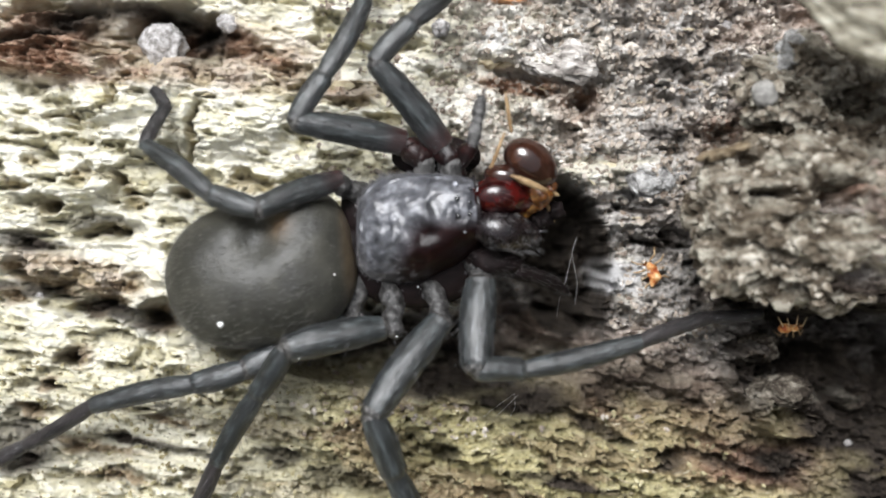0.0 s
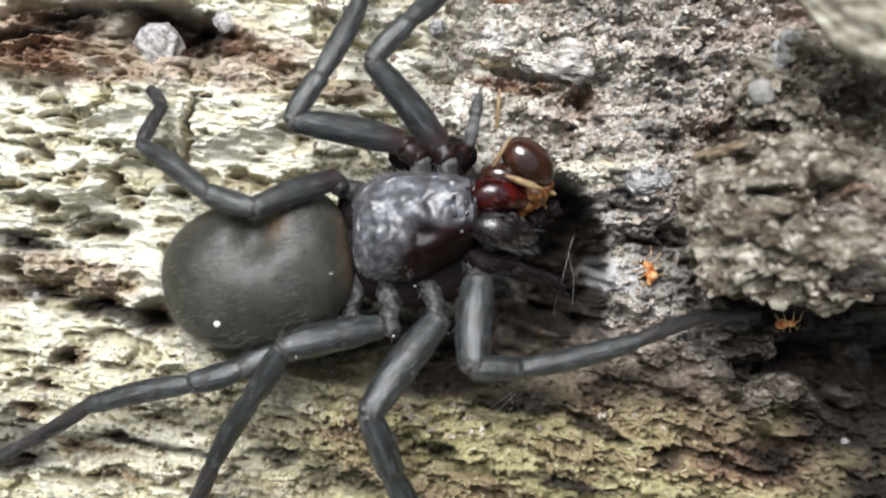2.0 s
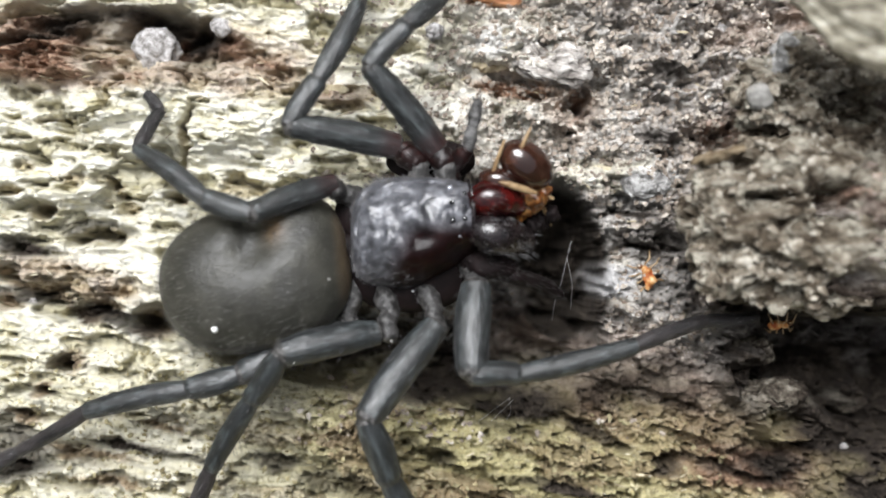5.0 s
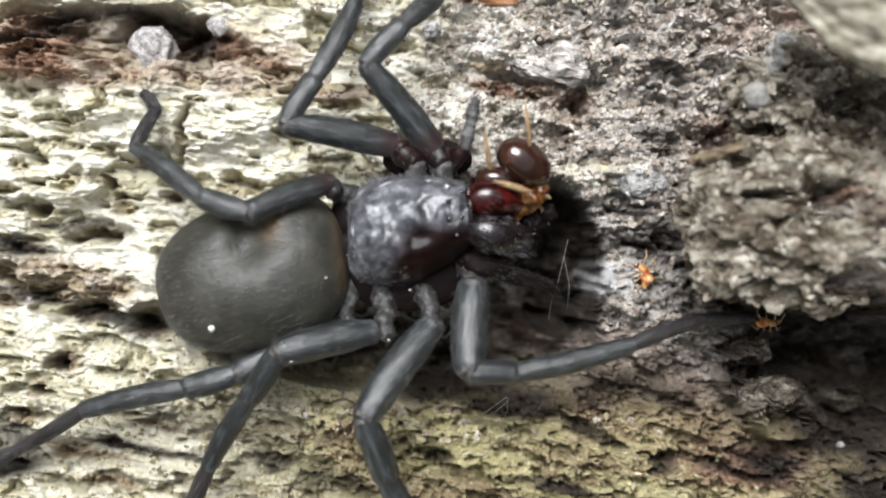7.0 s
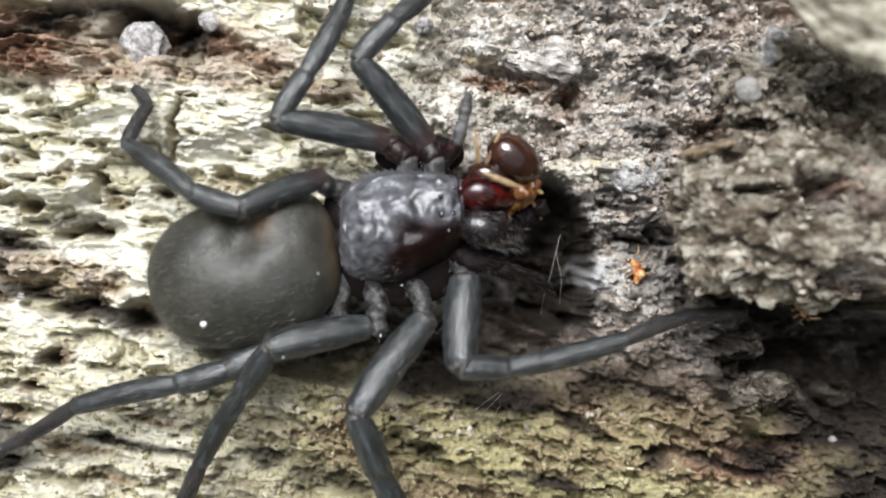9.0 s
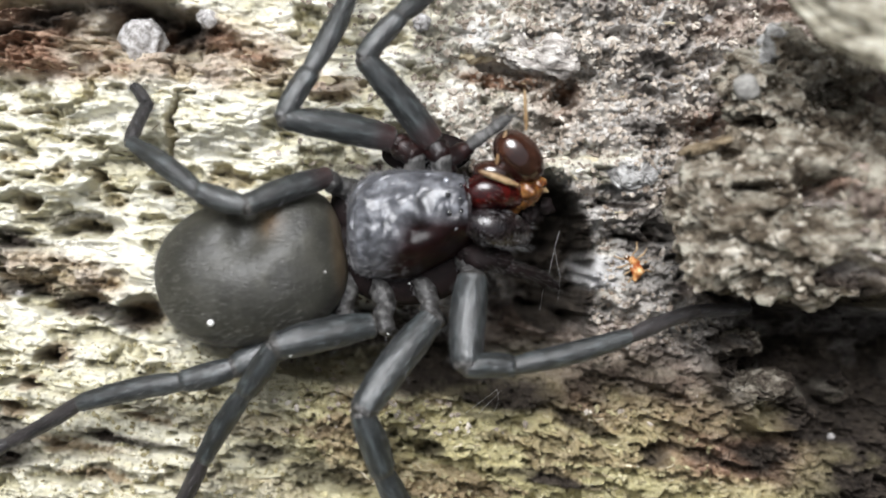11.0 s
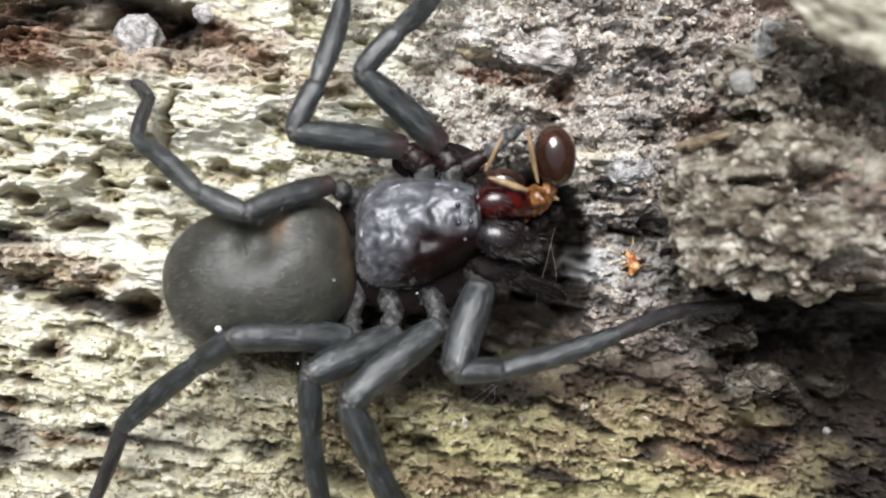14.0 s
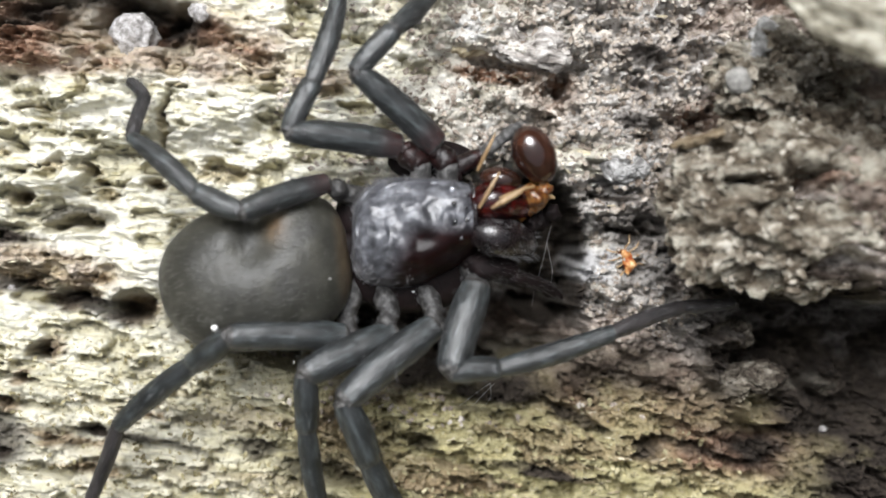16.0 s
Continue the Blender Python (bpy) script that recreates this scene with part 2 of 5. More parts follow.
def tube(bm, pts, radii, sides=12, mat_index=0, squash=1.0):
    """A round-ended limb through pts (mm)."""
    pts = [Vector(p) for p in pts]
    dirs = [(pts[min(i + 1, len(pts) - 1)] - pts[max(i - 1, 0)]).normalized() for i in range(len(pts))]
    rings = []
    def ring(c, d, r):
        s = d.cross(Vector((0, 0, 1)))
        s = s.normalized() if s.length > 1e-4 else Vector((0, 1, 0))
        u = s.cross(d).normalized()
        return [c + r * (math.cos(a) * s + squash * math.sin(a) * u) for a in (2 * math.pi * k / sides for k in range(sides))]
    for k in (0.15, 0.6, 0.9):
        rings.append(ring(pts[0] - dirs[0] * radii[0] * 0.7 * (1 - k), dirs[0], radii[0] * math.sin(k * math.pi / 2)))
    for p, d, r in zip(pts, dirs, radii):
        rings.append(ring(p, d, r))
    for k in (0.9, 0.6, 0.15):
        rings.append(ring(pts[-1] + dirs[-1] * radii[-1] * 0.7 * (1 - k), dirs[-1], radii[-1] * math.sin(k * math.pi / 2)))
    ring_surface(bm, rings, mat_index)


def gnarled(bm, pts, radii, seed, amount=0.06, sides=18, mat_index=0, hairs=0):
    """A limb with a crumpled skin; hairs take the next material."""
    pts = [Vector(p) for p in pts]
    fine, rad = [], []
    for i in range(len(pts) - 1):
        for k in range(6):
            fine.append(pts[i].lerp(pts[i + 1], k / 6))
            rad.append(radii[i] + (radii[i + 1] - radii[i]) * k / 6)
    fine.append(pts[-1])
    rad.append(radii[-1])
    old = len(bm.verts)
    tube(bm, fine, rad, sides, mat_index)
    bm.verts.ensure_lookup_table()
    off = Vector((seed * 3.7, seed * 1.9, 0))
    for v in bm.verts[old:]:
        v.co += amount * noise.noise_vector(v.co * 4.0 + off) + 0.6 * amount * noise.noise_vector(v.co * 10.0 + off)
    skin = list(bm.verts[old:])
    rng = random.Random(seed)
    way = (pts[-1] - pts[0]).normalized()
    for i in range(hairs):
        k = rng.randrange(len(skin))
        c = min(fine, key=lambda q: (q - skin[k].co).length)
        d = (skin[k].co - c).normalized()
        hair(bm, skin[k].co, skin[k].co + (0.6 * d + 0.7 * way) * rng.uniform(0.08, 0.22), 0.006, mat_index + 1)


def hair(bm, root, tip, r=0.008, mat_index=0):
    """A fine tapered bristle of three sides, slightly bowed."""
    root, tip = Vector(root), Vector(tip)
    d = (tip - root).normalized()
    s = d.cross(Vector((0.3, 0.2, 1))).normalized()
    u = d.cross(s)
    a = [bm.verts.new(root + r * (math.cos(k * 2.094) * s + math.sin(k * 2.094) * u)) for k in range(3)]
    mid = root.lerp(tip, 0.6) + Vector((0, 0, 1)) * (tip - root).length * 0.06
    b = [bm.verts.new(mid + 0.7 * r * (math.cos(k * 2.094) * s + math.sin(k * 2.094) * u)) for k in range(3)]
    c = bm.verts.new(tip)
    for i in range(3):
        j = (i + 1) % 3
        bm.faces.new((a[i], a[j], b[j], b[i])).material_index = mat_index
        bm.faces.new((b[i], b[j], c)).material_index = mat_index


def ovoid(bm, size, at=(0, 0, 0), turn=None, box=1.0, segs=(28, 18), dent=None, mat_index=0):
    """An ellipsoid with half-axes size; box under 1 squares it off; dent moves each point of the unit sphere."""
    m = turn or Matrix.Identity(3)
    rings = []
    for i in range(1, segs[1]):
        th = math.pi * i / segs[1]
        ring = []
        for k in range(segs[0]):
            ph = 2 * math.pi * k / segs[0]
            d = Vector((math.cos(th), math.sin(th) * math.cos(ph), math.sin(th) * math.sin(ph)))
            p = Vector([math.copysign(abs(c) ** e, c) for c, e in zip(d, box if isinstance(box, tuple) else (box,) * 3)])
            p = Vector((p.x * size[0], p.y * size[1], p.z * size[2]))
            if dent:
                p = dent(p, d)
            ring.append(m @ p + Vector(at))
        rings.append(ring)
    ring_surface(bm, rings, mat_index)


def lumpy(bm, r, at, amount=0.25, size=1.0, seed=0, sub=3, squash=1.0):
    """A rough grain."""
    made = bmesh.ops.create_icosphere(bm, subdivisions=sub, radius=1.0)["verts"]
    for v in made:
        n = noise.noise(v.co * size + Vector((seed * 7.3, seed * 3.1, 0))) + 0.5 * noise.noise(v.co * size * 2.7 + Vector((seed, 0, 5)))
        v.co = v.co * r * (1 + amount * n)
        v.co.z *= squash
        v.co += Vector(at)


# ---- the wood: one sheet of relief ----
TABLES = [np.random.RandomState(100 + k).rand(256, 256) for k in range(16)]


def lattice(x, y, k):
    t = TABLES[k % 16]
    xi, yi = np.floor(x).astype(int), np.floor(y).astype(int)
    fx, fy = x - xi, y - yi
    fx, fy = fx * fx * fx * (fx * (fx * 6 - 15) + 10), fy * fy * fy * (fy * (fy * 6 - 15) + 10)
    x0, x1, y0, y1 = xi & 255, (xi + 1) & 255, yi & 255, (yi + 1) & 255
    return (t[y0, x0] * (1 - fx) + t[y0, x1] * fx) * (1 - fy) + (t[y1, x0] * (1 - fx) + t[y1, x1] * fx) * fy


def fractal(x, y, k, octaves=4, gain=0.5):
    total, amp, norm = 0, 1.0, 0
    for o in range(octaves):
        total = total + amp * lattice(x * 2.03 ** o + 17.3 * o + 31.7 * k, y * 2.03 ** o + 9.1 * o + 11.9 * k, k + o)
        norm += amp
        amp *= gain
    return total / norm


def step(a, b, x):
    t = np.clip((x - a) / (b - a), 0, 1)
    return t * t * (3 - 2 * t)


def spot(x, y, cx, cy, rx, ry, tilt=0.0, edge=1.0):
    """1 inside an ellipse, falling to 0 outside it; tilt in degrees."""
    c, s = math.cos(radians(tilt)), math.sin(radians(tilt))
    dx, dy = x - cx, y - cy
    d = np.sqrt(((dx * c + dy * s) / rx) ** 2 + ((-dx * s + dy * c) / ry) ** 2)
    return 1 - step(1 - 0.5 * edge, 1 + 0.5 * edge, d)


# centre x, y, half-length, half-width, tilt, depth
HOLLOWS_UPPER_LEFT = [
    (-8.24, 5.99, 2.25, 0.54, 2, 0.8),
    (-7.26, 5.72, 1.27, 0.69, 0, 0.8),
    (-11.31, 5.6, 1.05, 0.2, 4, 0.6),
    (-10.71, 6.39, 0.9, 0.17, 14, 0.5),
    (-6.14, 5.49, 1.12, 0.54, -8, 0.8),
    (-5.31, 5.04, 0.51, 0.27, -8, 0.5),
    (-9.06, 5.04, 0.39, 0.15, 10, 0.4),
    (-10.56, 2.49, 0.27, 0.14, -15, 0.35),
    (-6.59, 3.02, 0.1, 0.9, -8, 0.5),
    (-9.81, 3.77, 0.18, 0.68, 20, 0.4),
    (-5.15, 1.85, 0.55, 0.16, -14, 0.5),
    (-8.55, 1.65, 0.14, 0.42, 35, 0.5),
]
HOLLOWS_LOWER_LEFT = [
    (-9.81, -2.83, 0.36, 0.2, -8, 0.55),
    (-10.41, -3.58, 0.24, 0.14, -10, 0.35),
    (-8.34, -1.71, 1.27, 0.23, -20, 0.9),
    (-10.86, -0.89, 1.35, 0.24, -10, 0.45),
    (-8.76, 0.61, 0.9, 0.33, -8, 0.5),
    (-10.86, 0.17, 1.05, 0.27, -5, 0.4),
    (-11.16, -5.24, 1.05, 0.6, -20, 0.4),
    (-7.56, -5.39, 1.95, 0.24, -14, 0.45),
    (-8.91, -6.29, 1.8, 0.14, -12, 0.4),
    (-10.35, 1.2, 0.36, 0.22, -6, 0.6),
    (-9, 0.42, 0.62, 0.24, -8, 0.6),
    (-9.4, -1.6, 0.5, 0.22, -15, 0.5),
    (-7.45, -1.75, 0.5, 0.42, -20, 0.9),
    (-11.2, -0.5, 0.45, 0.2, -12, 0.5),
]
HOLLOWS_MIDDLE = [
    (2.42, 0.61, 1.12, 1.43, 0, 1.6),
    (2.49, -1.19, 1.27, 0.82, -5, 1.6),
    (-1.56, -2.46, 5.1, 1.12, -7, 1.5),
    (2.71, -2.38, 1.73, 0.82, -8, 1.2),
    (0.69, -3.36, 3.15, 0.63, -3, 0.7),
    (-0.14, -5.39, 0.54, 0.26, -12, 0.7),
    (-0.81, -5.06, 0.3, 0.14, -20, 0.45),
    (-2.61, -6.21, 1.05, 0.33, -12, 0.6),
    (0.69, -5.91, 0.9, 0.14, -10, 0.4),
    (2.19, 4.25, 0.97, 0.15, -6, 0.4),
    (2.05, 4.6, 0.75, 0.17, -8, 0.7),
]
HOLLOWS_RIGHT = [
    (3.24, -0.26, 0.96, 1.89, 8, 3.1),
    (4.14, -4.79, 1.05, 0.18, -28, 0.5),
    (7.59, -5.69, 1.5, 0.14, -14, 0.5),
    (6.09, -5.61, 0.39, 0.24, -5, 0.45),
    (3.62, 3.62, 0.42, 0.51, 10, 0.6),
    (5.94, 0.09, 0.9, 0.12, -6, 0.4),
    (4.52, 1.12, 0.9, 0.14, -3, 0.4),
    (6.99, 2.87, 0.9, 0.42, 4, 0.6),
    (4.74, -3.73, 1.35, 0.33, -14, 0.45),
    (4.75, 1.3, 0.36, 0.2, -4, 0.7),
    (3.75, 4.05, 0.3, 0.3, 0, 0.7),
    (6.2, 0.3, 0.45, 0.35, -20, 0.7),
]
HOLLOWS = HOLLOWS_UPPER_LEFT + HOLLOWS_LOWER_LEFT + HOLLOWS_MIDDLE + HOLLOWS_RIGHT
HUMPS_UPPER_LEFT = [
    (-10.26, 5.04, 1.8, 0.51, -5, 0.5),
    (-9.66, 5.87, 0.21, 0.45, -35, 0.5),
    (-6.66, 3.62, 3.15, 1.12, 2, 0.55),
    (-10.26, 2.12, 1.95, 0.9, -4, 0.35),
    (-8.7, 4, 1.6, 0.5, -2, 0.35),
]
HUMPS_MIDDLE = [
    (3.02, 5.24, 1.27, 0.54, -8, 0.5),
    (1.29, 5.12, 0.9, 0.3, -4, 0.3),
    (1.14, -5.39, 6.3, 0.9, -8, 0.35),
]
HUMPS_RIGHT = [
    (4.44, -1.33, 1.05, 0.68, -10, 0.4),
    (9.24, -4.41, 1.27, 0.63, -4, 1.6),
    (8.19, -3.29, 0.9, 0.75, 20, 1.2),
    (11.19, -3.88, 0.45, 0.6, 0, 1.2),
    (7.89, -2.38, 1.2, 0.68, -12, 1),
    (4.52, 1.84, 1.73, 0.3, -2, 0.25),
    (4.59, 0.84, 1.43, 0.2, -4, 0.35),
    (4.74, -1.41, 1.05, 0.18, -6, 0.3),
]
HUMPS = HUMPS_UPPER_LEFT + HUMPS_MIDDLE + HUMPS_RIGHT
# dark streaks, both stains and shade painted over hollows: centre x, y, half-length, half-width, tilt
STAIN_SHADE_LOWER_LEFT = [
    (-11.01, -1.06, 1.35, 0.2, -10),
    (-11.01, 0.24, 1.05, 0.24, -5),
    (-8.99, 0.61, 0.82, 0.27, -8),
    (-4.34, -5.51, 0.6, 0.27, -14),
    (-7.41, -5.24, 1.8, 0.21, -14),
    (-9.81, -2.83, 0.36, 0.2, -8),
    (-11.31, -5.09, 1.05, 0.75, -25),
    (-9.4, -1.6, 0.6, 0.26, -15),
]
STAIN_SHADE_MIDDLE = [
    (-2.61, -6.21, 1.2, 0.39, -12),
    (-0.14, -5.42, 0.6, 0.3, -12),
    (-0.81, -5.06, 0.33, 0.17, -20),
    (1.74, -4.67, 0.9, 0.14, -14),
]
STAIN_SHADE_RIGHT = [
    (4.14, -4.79, 1.05, 0.21, -28),
    (7.59, -5.76, 1.65, 0.15, -14),
    (6.09, -5.61, 0.42, 0.27, -5),
    (5.19, -3.88, 1.65, 0.45, -12),
    (5.79, 3.02, 0.75, 0.21, -4),
    (4.74, 1.12, 1.2, 0.12, -3),
    (5.49, 0.2, 1.2, 0.12, -5),
    (6.09, 4.82, 0.6, 0.24, -4),
    (3.54, -3.21, 1.65, 0.3, -10),
    (6.09, -2.98, 0.9, 0.24, -12),
    (3.24, -6.14, 1.35, 0.14, -12),
]
STAIN_SHADE = STAIN_SHADE_LOWER_LEFT + STAIN_SHADE_MIDDLE + STAIN_SHADE_RIGHT
EDGE_Y = [11.116, 6.616, 4.516, 2.865, 2.115, 0.615, -0.435, -1.185, -1.635, -2.235]
EDGE_X = [10.591, 9.241, 7.891, 7.591, 6.241, 6.091, 6.616, 7.291, 7.891, 9.541]


# small holes; brown rot and olive tint paint in their shade: centre x, y, half-length, half-width, tilt
SHADED_HOLES_UPPER = [
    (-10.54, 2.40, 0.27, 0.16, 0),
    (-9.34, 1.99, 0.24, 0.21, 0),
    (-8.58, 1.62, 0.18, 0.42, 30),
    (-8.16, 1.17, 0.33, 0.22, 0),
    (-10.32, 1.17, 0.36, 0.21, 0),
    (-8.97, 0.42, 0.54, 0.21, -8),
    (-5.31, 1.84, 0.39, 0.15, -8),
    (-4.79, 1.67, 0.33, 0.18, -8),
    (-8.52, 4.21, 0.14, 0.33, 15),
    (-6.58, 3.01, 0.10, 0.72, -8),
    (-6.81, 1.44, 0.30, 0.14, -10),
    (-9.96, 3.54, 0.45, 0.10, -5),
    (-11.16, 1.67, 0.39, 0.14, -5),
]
SHADED_HOLES_LOWER = [
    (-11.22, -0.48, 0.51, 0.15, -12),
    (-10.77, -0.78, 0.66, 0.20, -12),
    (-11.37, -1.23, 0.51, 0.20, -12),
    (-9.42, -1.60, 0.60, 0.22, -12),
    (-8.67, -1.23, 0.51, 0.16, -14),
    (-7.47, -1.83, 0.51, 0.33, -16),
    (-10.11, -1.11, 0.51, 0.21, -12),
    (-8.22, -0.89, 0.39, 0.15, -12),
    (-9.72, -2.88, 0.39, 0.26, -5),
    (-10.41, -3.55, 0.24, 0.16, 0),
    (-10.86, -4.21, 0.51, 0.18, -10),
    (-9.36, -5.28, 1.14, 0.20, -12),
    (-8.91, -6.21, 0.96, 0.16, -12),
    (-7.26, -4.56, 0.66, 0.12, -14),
]


def grain_coords(x, y):
    bend = 0.35 * (fractal(x / 6.0, y / 5.0, 3, 3) - 0.5)
    return x, y + x * np.clip(0.10 - 0.013 * y, 0.0, 0.22) + bend


def crust_plates(x, y):
    """1 where the smooth crust still lies on the wood, 0 where it has flaked off."""
    u, v = grain_coords(x, y)
    low = 0.045 * step(-2.5, 0.5, x)
    return step(0.43 - low, 0.47 - low, fractal(u / 2.6, v / 0.85, 15, 5, 0.52))


def zones(x, y):
    """Where the wood has an olive crust, is crumbled grey, red with rot, or near-black; olive, red and black also hold
    painted shade in hollows.
    """
    w = fractal(x / 1.6, y / 0.9, 5, 4) - 0.5
    v = grain_coords(x, y)[1]
    olive = step(-2.235, -4.186, y + 2.0 * w + 0.09 * x) * (0.25 + 0.75 * step(-7.261, -1.26, x + 3 * w))
    olive = np.maximum(olive, 0.34 * step(0.57, 0.66, fractal(x / 1.1, v / 0.6, 12, 4)))
    # olive follows the pits' own noise: warm shade of the pits put into colour
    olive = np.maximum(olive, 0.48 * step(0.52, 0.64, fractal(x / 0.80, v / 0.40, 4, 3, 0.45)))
    crust = crust_plates(x, y)
    grey = step(-2.76, 1.44, x + 3.0 * w - 0.10 * (y - 3)) * step(-4.186, -1.785, y + 1.6 * w + 0.10 * x)
    grey = grey * (1 - 0.5 * spot(x + w, y + w, -1.26, 5.116, 4.95, 2.4, -10, 1.0))
    grey = grey * (1 - 0.6 * spot(x + w, y + 0.5 * w, 4.441, 1.965, 1.875, 0.39, -2, 0.8))
    grey = grey * (1 - 0.35 * spot(x + w, y + w, 4.516, -0.81, 0.9, 0.6, -10, 0.8))
    grey = np.maximum(grey, step(6.691, 8.191, x + 1.5 * w) * step(-5.086, -3.285, y + w))
    red = np.maximum(1.05 * spot(x, y, -8.911, 5.341, 4.95, 0.96, -3, 0.9), spot(x, y, -2.46, 4.141, 0.9, 0.36, -5, 1.0) * 0.6)
    # brown tone of the shadow below the raised flake, put into the colour
    red = np.maximum(red, 0.9 * spot(x, y, 2.19, 4.291, 1.2, 0.24, -6, 0.9))
    red = np.maximum(red, 0.8 * spot(x, y, -5.461, 4.816, 1.95, 0.75, -8, 0.9))
    red = np.maximum(red, 0.8 * spot(x, y, 3.54, 3.765, 0.675, 0.75, 0, 1))
    red = np.maximum(red, 0.65 * spot(x, y, 5.341, -3.81, 2.85, 1.275, -12, 0.9))
    red = np.maximum(red, 0.7 * spot(x, y, 1.95, -2.3, 1.4, 0.8, 0, 1))
    red = np.maximum(red, 0.9 * spot(x, y, 1.515, 6.586, 0.9, 0.18, -5, 0.6))
    red = np.maximum(red, 0.9 * spot(x, y, 8.191, -5.386, 2.55, 1.125, -10, 1))
    red = np.maximum(red, 0.42 * spot(x + w, y + 0.5 * w, -9.661, -0.555, 2.025, 0.51, -13, 1))
    red = np.maximum(red, 0.3 * olive * (1 - crust) * step(-3.0, -4.2, y) * (1 - grey))
    red = np.clip(red * (1.1 + 2.2 * w), 0, 1)
    bank = step(6.091, 7.741, x + 1.5 * w) * step(-1.785, -1.185, y)
    red = np.maximum(red, bank * np.clip(0.40 + 1.5 * w, 0, 0.8))
    # lower-right hollow and the hollow beside the jaws: their shade put into the colour
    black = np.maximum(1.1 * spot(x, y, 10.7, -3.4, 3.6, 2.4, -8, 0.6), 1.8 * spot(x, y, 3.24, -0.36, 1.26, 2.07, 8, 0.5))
    # ground below the front leg, darkened with painted shade
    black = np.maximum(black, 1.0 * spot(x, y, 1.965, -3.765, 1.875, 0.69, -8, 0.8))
    black = np.maximum(black, 0.6 * spot(x, y, 6.241, -0.285, 1.35, 1.2, 0, 1))
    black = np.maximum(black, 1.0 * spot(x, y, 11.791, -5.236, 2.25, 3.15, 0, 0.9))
    # upper-left cavity: three dark spots over its hollows, painted shade
    black = np.maximum(black, 0.8 * spot(x, y, -11.161, 5.626, 1.2, 0.21, 6, 1))
    black = np.maximum(black, 1.0 * spot(x, y, -8.536, 6.106, 2.025, 0.48, 2, 0.9))
    black = np.maximum(black, 0.95 * spot(x, y, -6.286, 5.491, 0.675, 0.75, 0, 0.9))
    # shadow under the spider and its legs, painted into the wood colour
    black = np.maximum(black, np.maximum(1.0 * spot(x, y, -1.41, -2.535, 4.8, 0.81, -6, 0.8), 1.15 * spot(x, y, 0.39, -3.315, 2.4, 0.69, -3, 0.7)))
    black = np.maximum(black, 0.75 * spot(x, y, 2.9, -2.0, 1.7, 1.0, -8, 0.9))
    # crack beside the abdomen: shade painted along its hollow
    black = np.maximum(black, 0.85 * spot(x + w, y + 0.5 * w, -8.341, -1.725, 1.275, 0.27, -20, 0.9))
    black = np.maximum(black, 0.7 * spot(x, y, 10.441, 4.366, 1.2, 1.2, 0, 1))
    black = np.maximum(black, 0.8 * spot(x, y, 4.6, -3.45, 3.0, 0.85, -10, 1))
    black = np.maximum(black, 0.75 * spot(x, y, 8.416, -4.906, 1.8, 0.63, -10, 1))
    # crevice along the bank's foot: underside shade put into the colour
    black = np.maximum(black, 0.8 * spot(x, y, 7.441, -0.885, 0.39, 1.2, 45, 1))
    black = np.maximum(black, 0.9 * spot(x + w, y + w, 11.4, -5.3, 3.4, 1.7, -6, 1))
    red = np.maximum(red, 0.5 * spot(x + w, y + w, 4.8, -2.95, 2.2, 0.7, -10, 1))
    black = np.maximum(black, 0.16 * olive * (1 - crust) * step(-3.0, -4.2, y))
    # each hole coloured on its own outline: rot colour doubling as shade
    for cx, cy, rx, ry, tilt in SHADED_HOLES_UPPER + SHADED_HOLES_LOWER:
        hole_tint = spot(x + 0.9 * w, y + 0.6 * w, cx, cy, rx, ry, tilt, 1.0)
        olive, red = np.maximum(olive, 0.8 * hole_tint), np.maximum(red, (0.25 if cy > -0.3 else 0.6) * hole_tint)
    # stains, and painted shade where a streak lies on a hollow
    for cx, cy, rx, ry, tilt in STAIN_SHADE:
        black = np.maximum(black, 0.8 * spot(x + 0.5 * w, y + 0.4 * w, cx, cy, rx, ry, tilt, 0.9))
    streak = step(0.60, 0.70, fractal(x / 0.8, v / 0.40, 9, 4))
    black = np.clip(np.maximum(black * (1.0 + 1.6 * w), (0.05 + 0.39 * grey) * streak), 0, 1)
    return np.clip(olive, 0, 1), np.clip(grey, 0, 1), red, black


def mould_zone(x, y):
    """Ash-white films of mould on the wood."""
    w = fractal(x / 0.5, y / 0.4, 6, 4) - 0.5
    film = 0.9 * spot(x + w, y + w, 4.72, -0.78, 0.62, 0.48, -10, 1.0)
    film = np.maximum(film, 0.8 * spot(x + w, y + w, 5.5, 1.8, 0.62, 0.4, -6, 1.0))
    return np.maximum(film, 0.6 * spot(x + w, y + w, 1.35, 5.55, 0.6, 0.45, 20, 1.0))


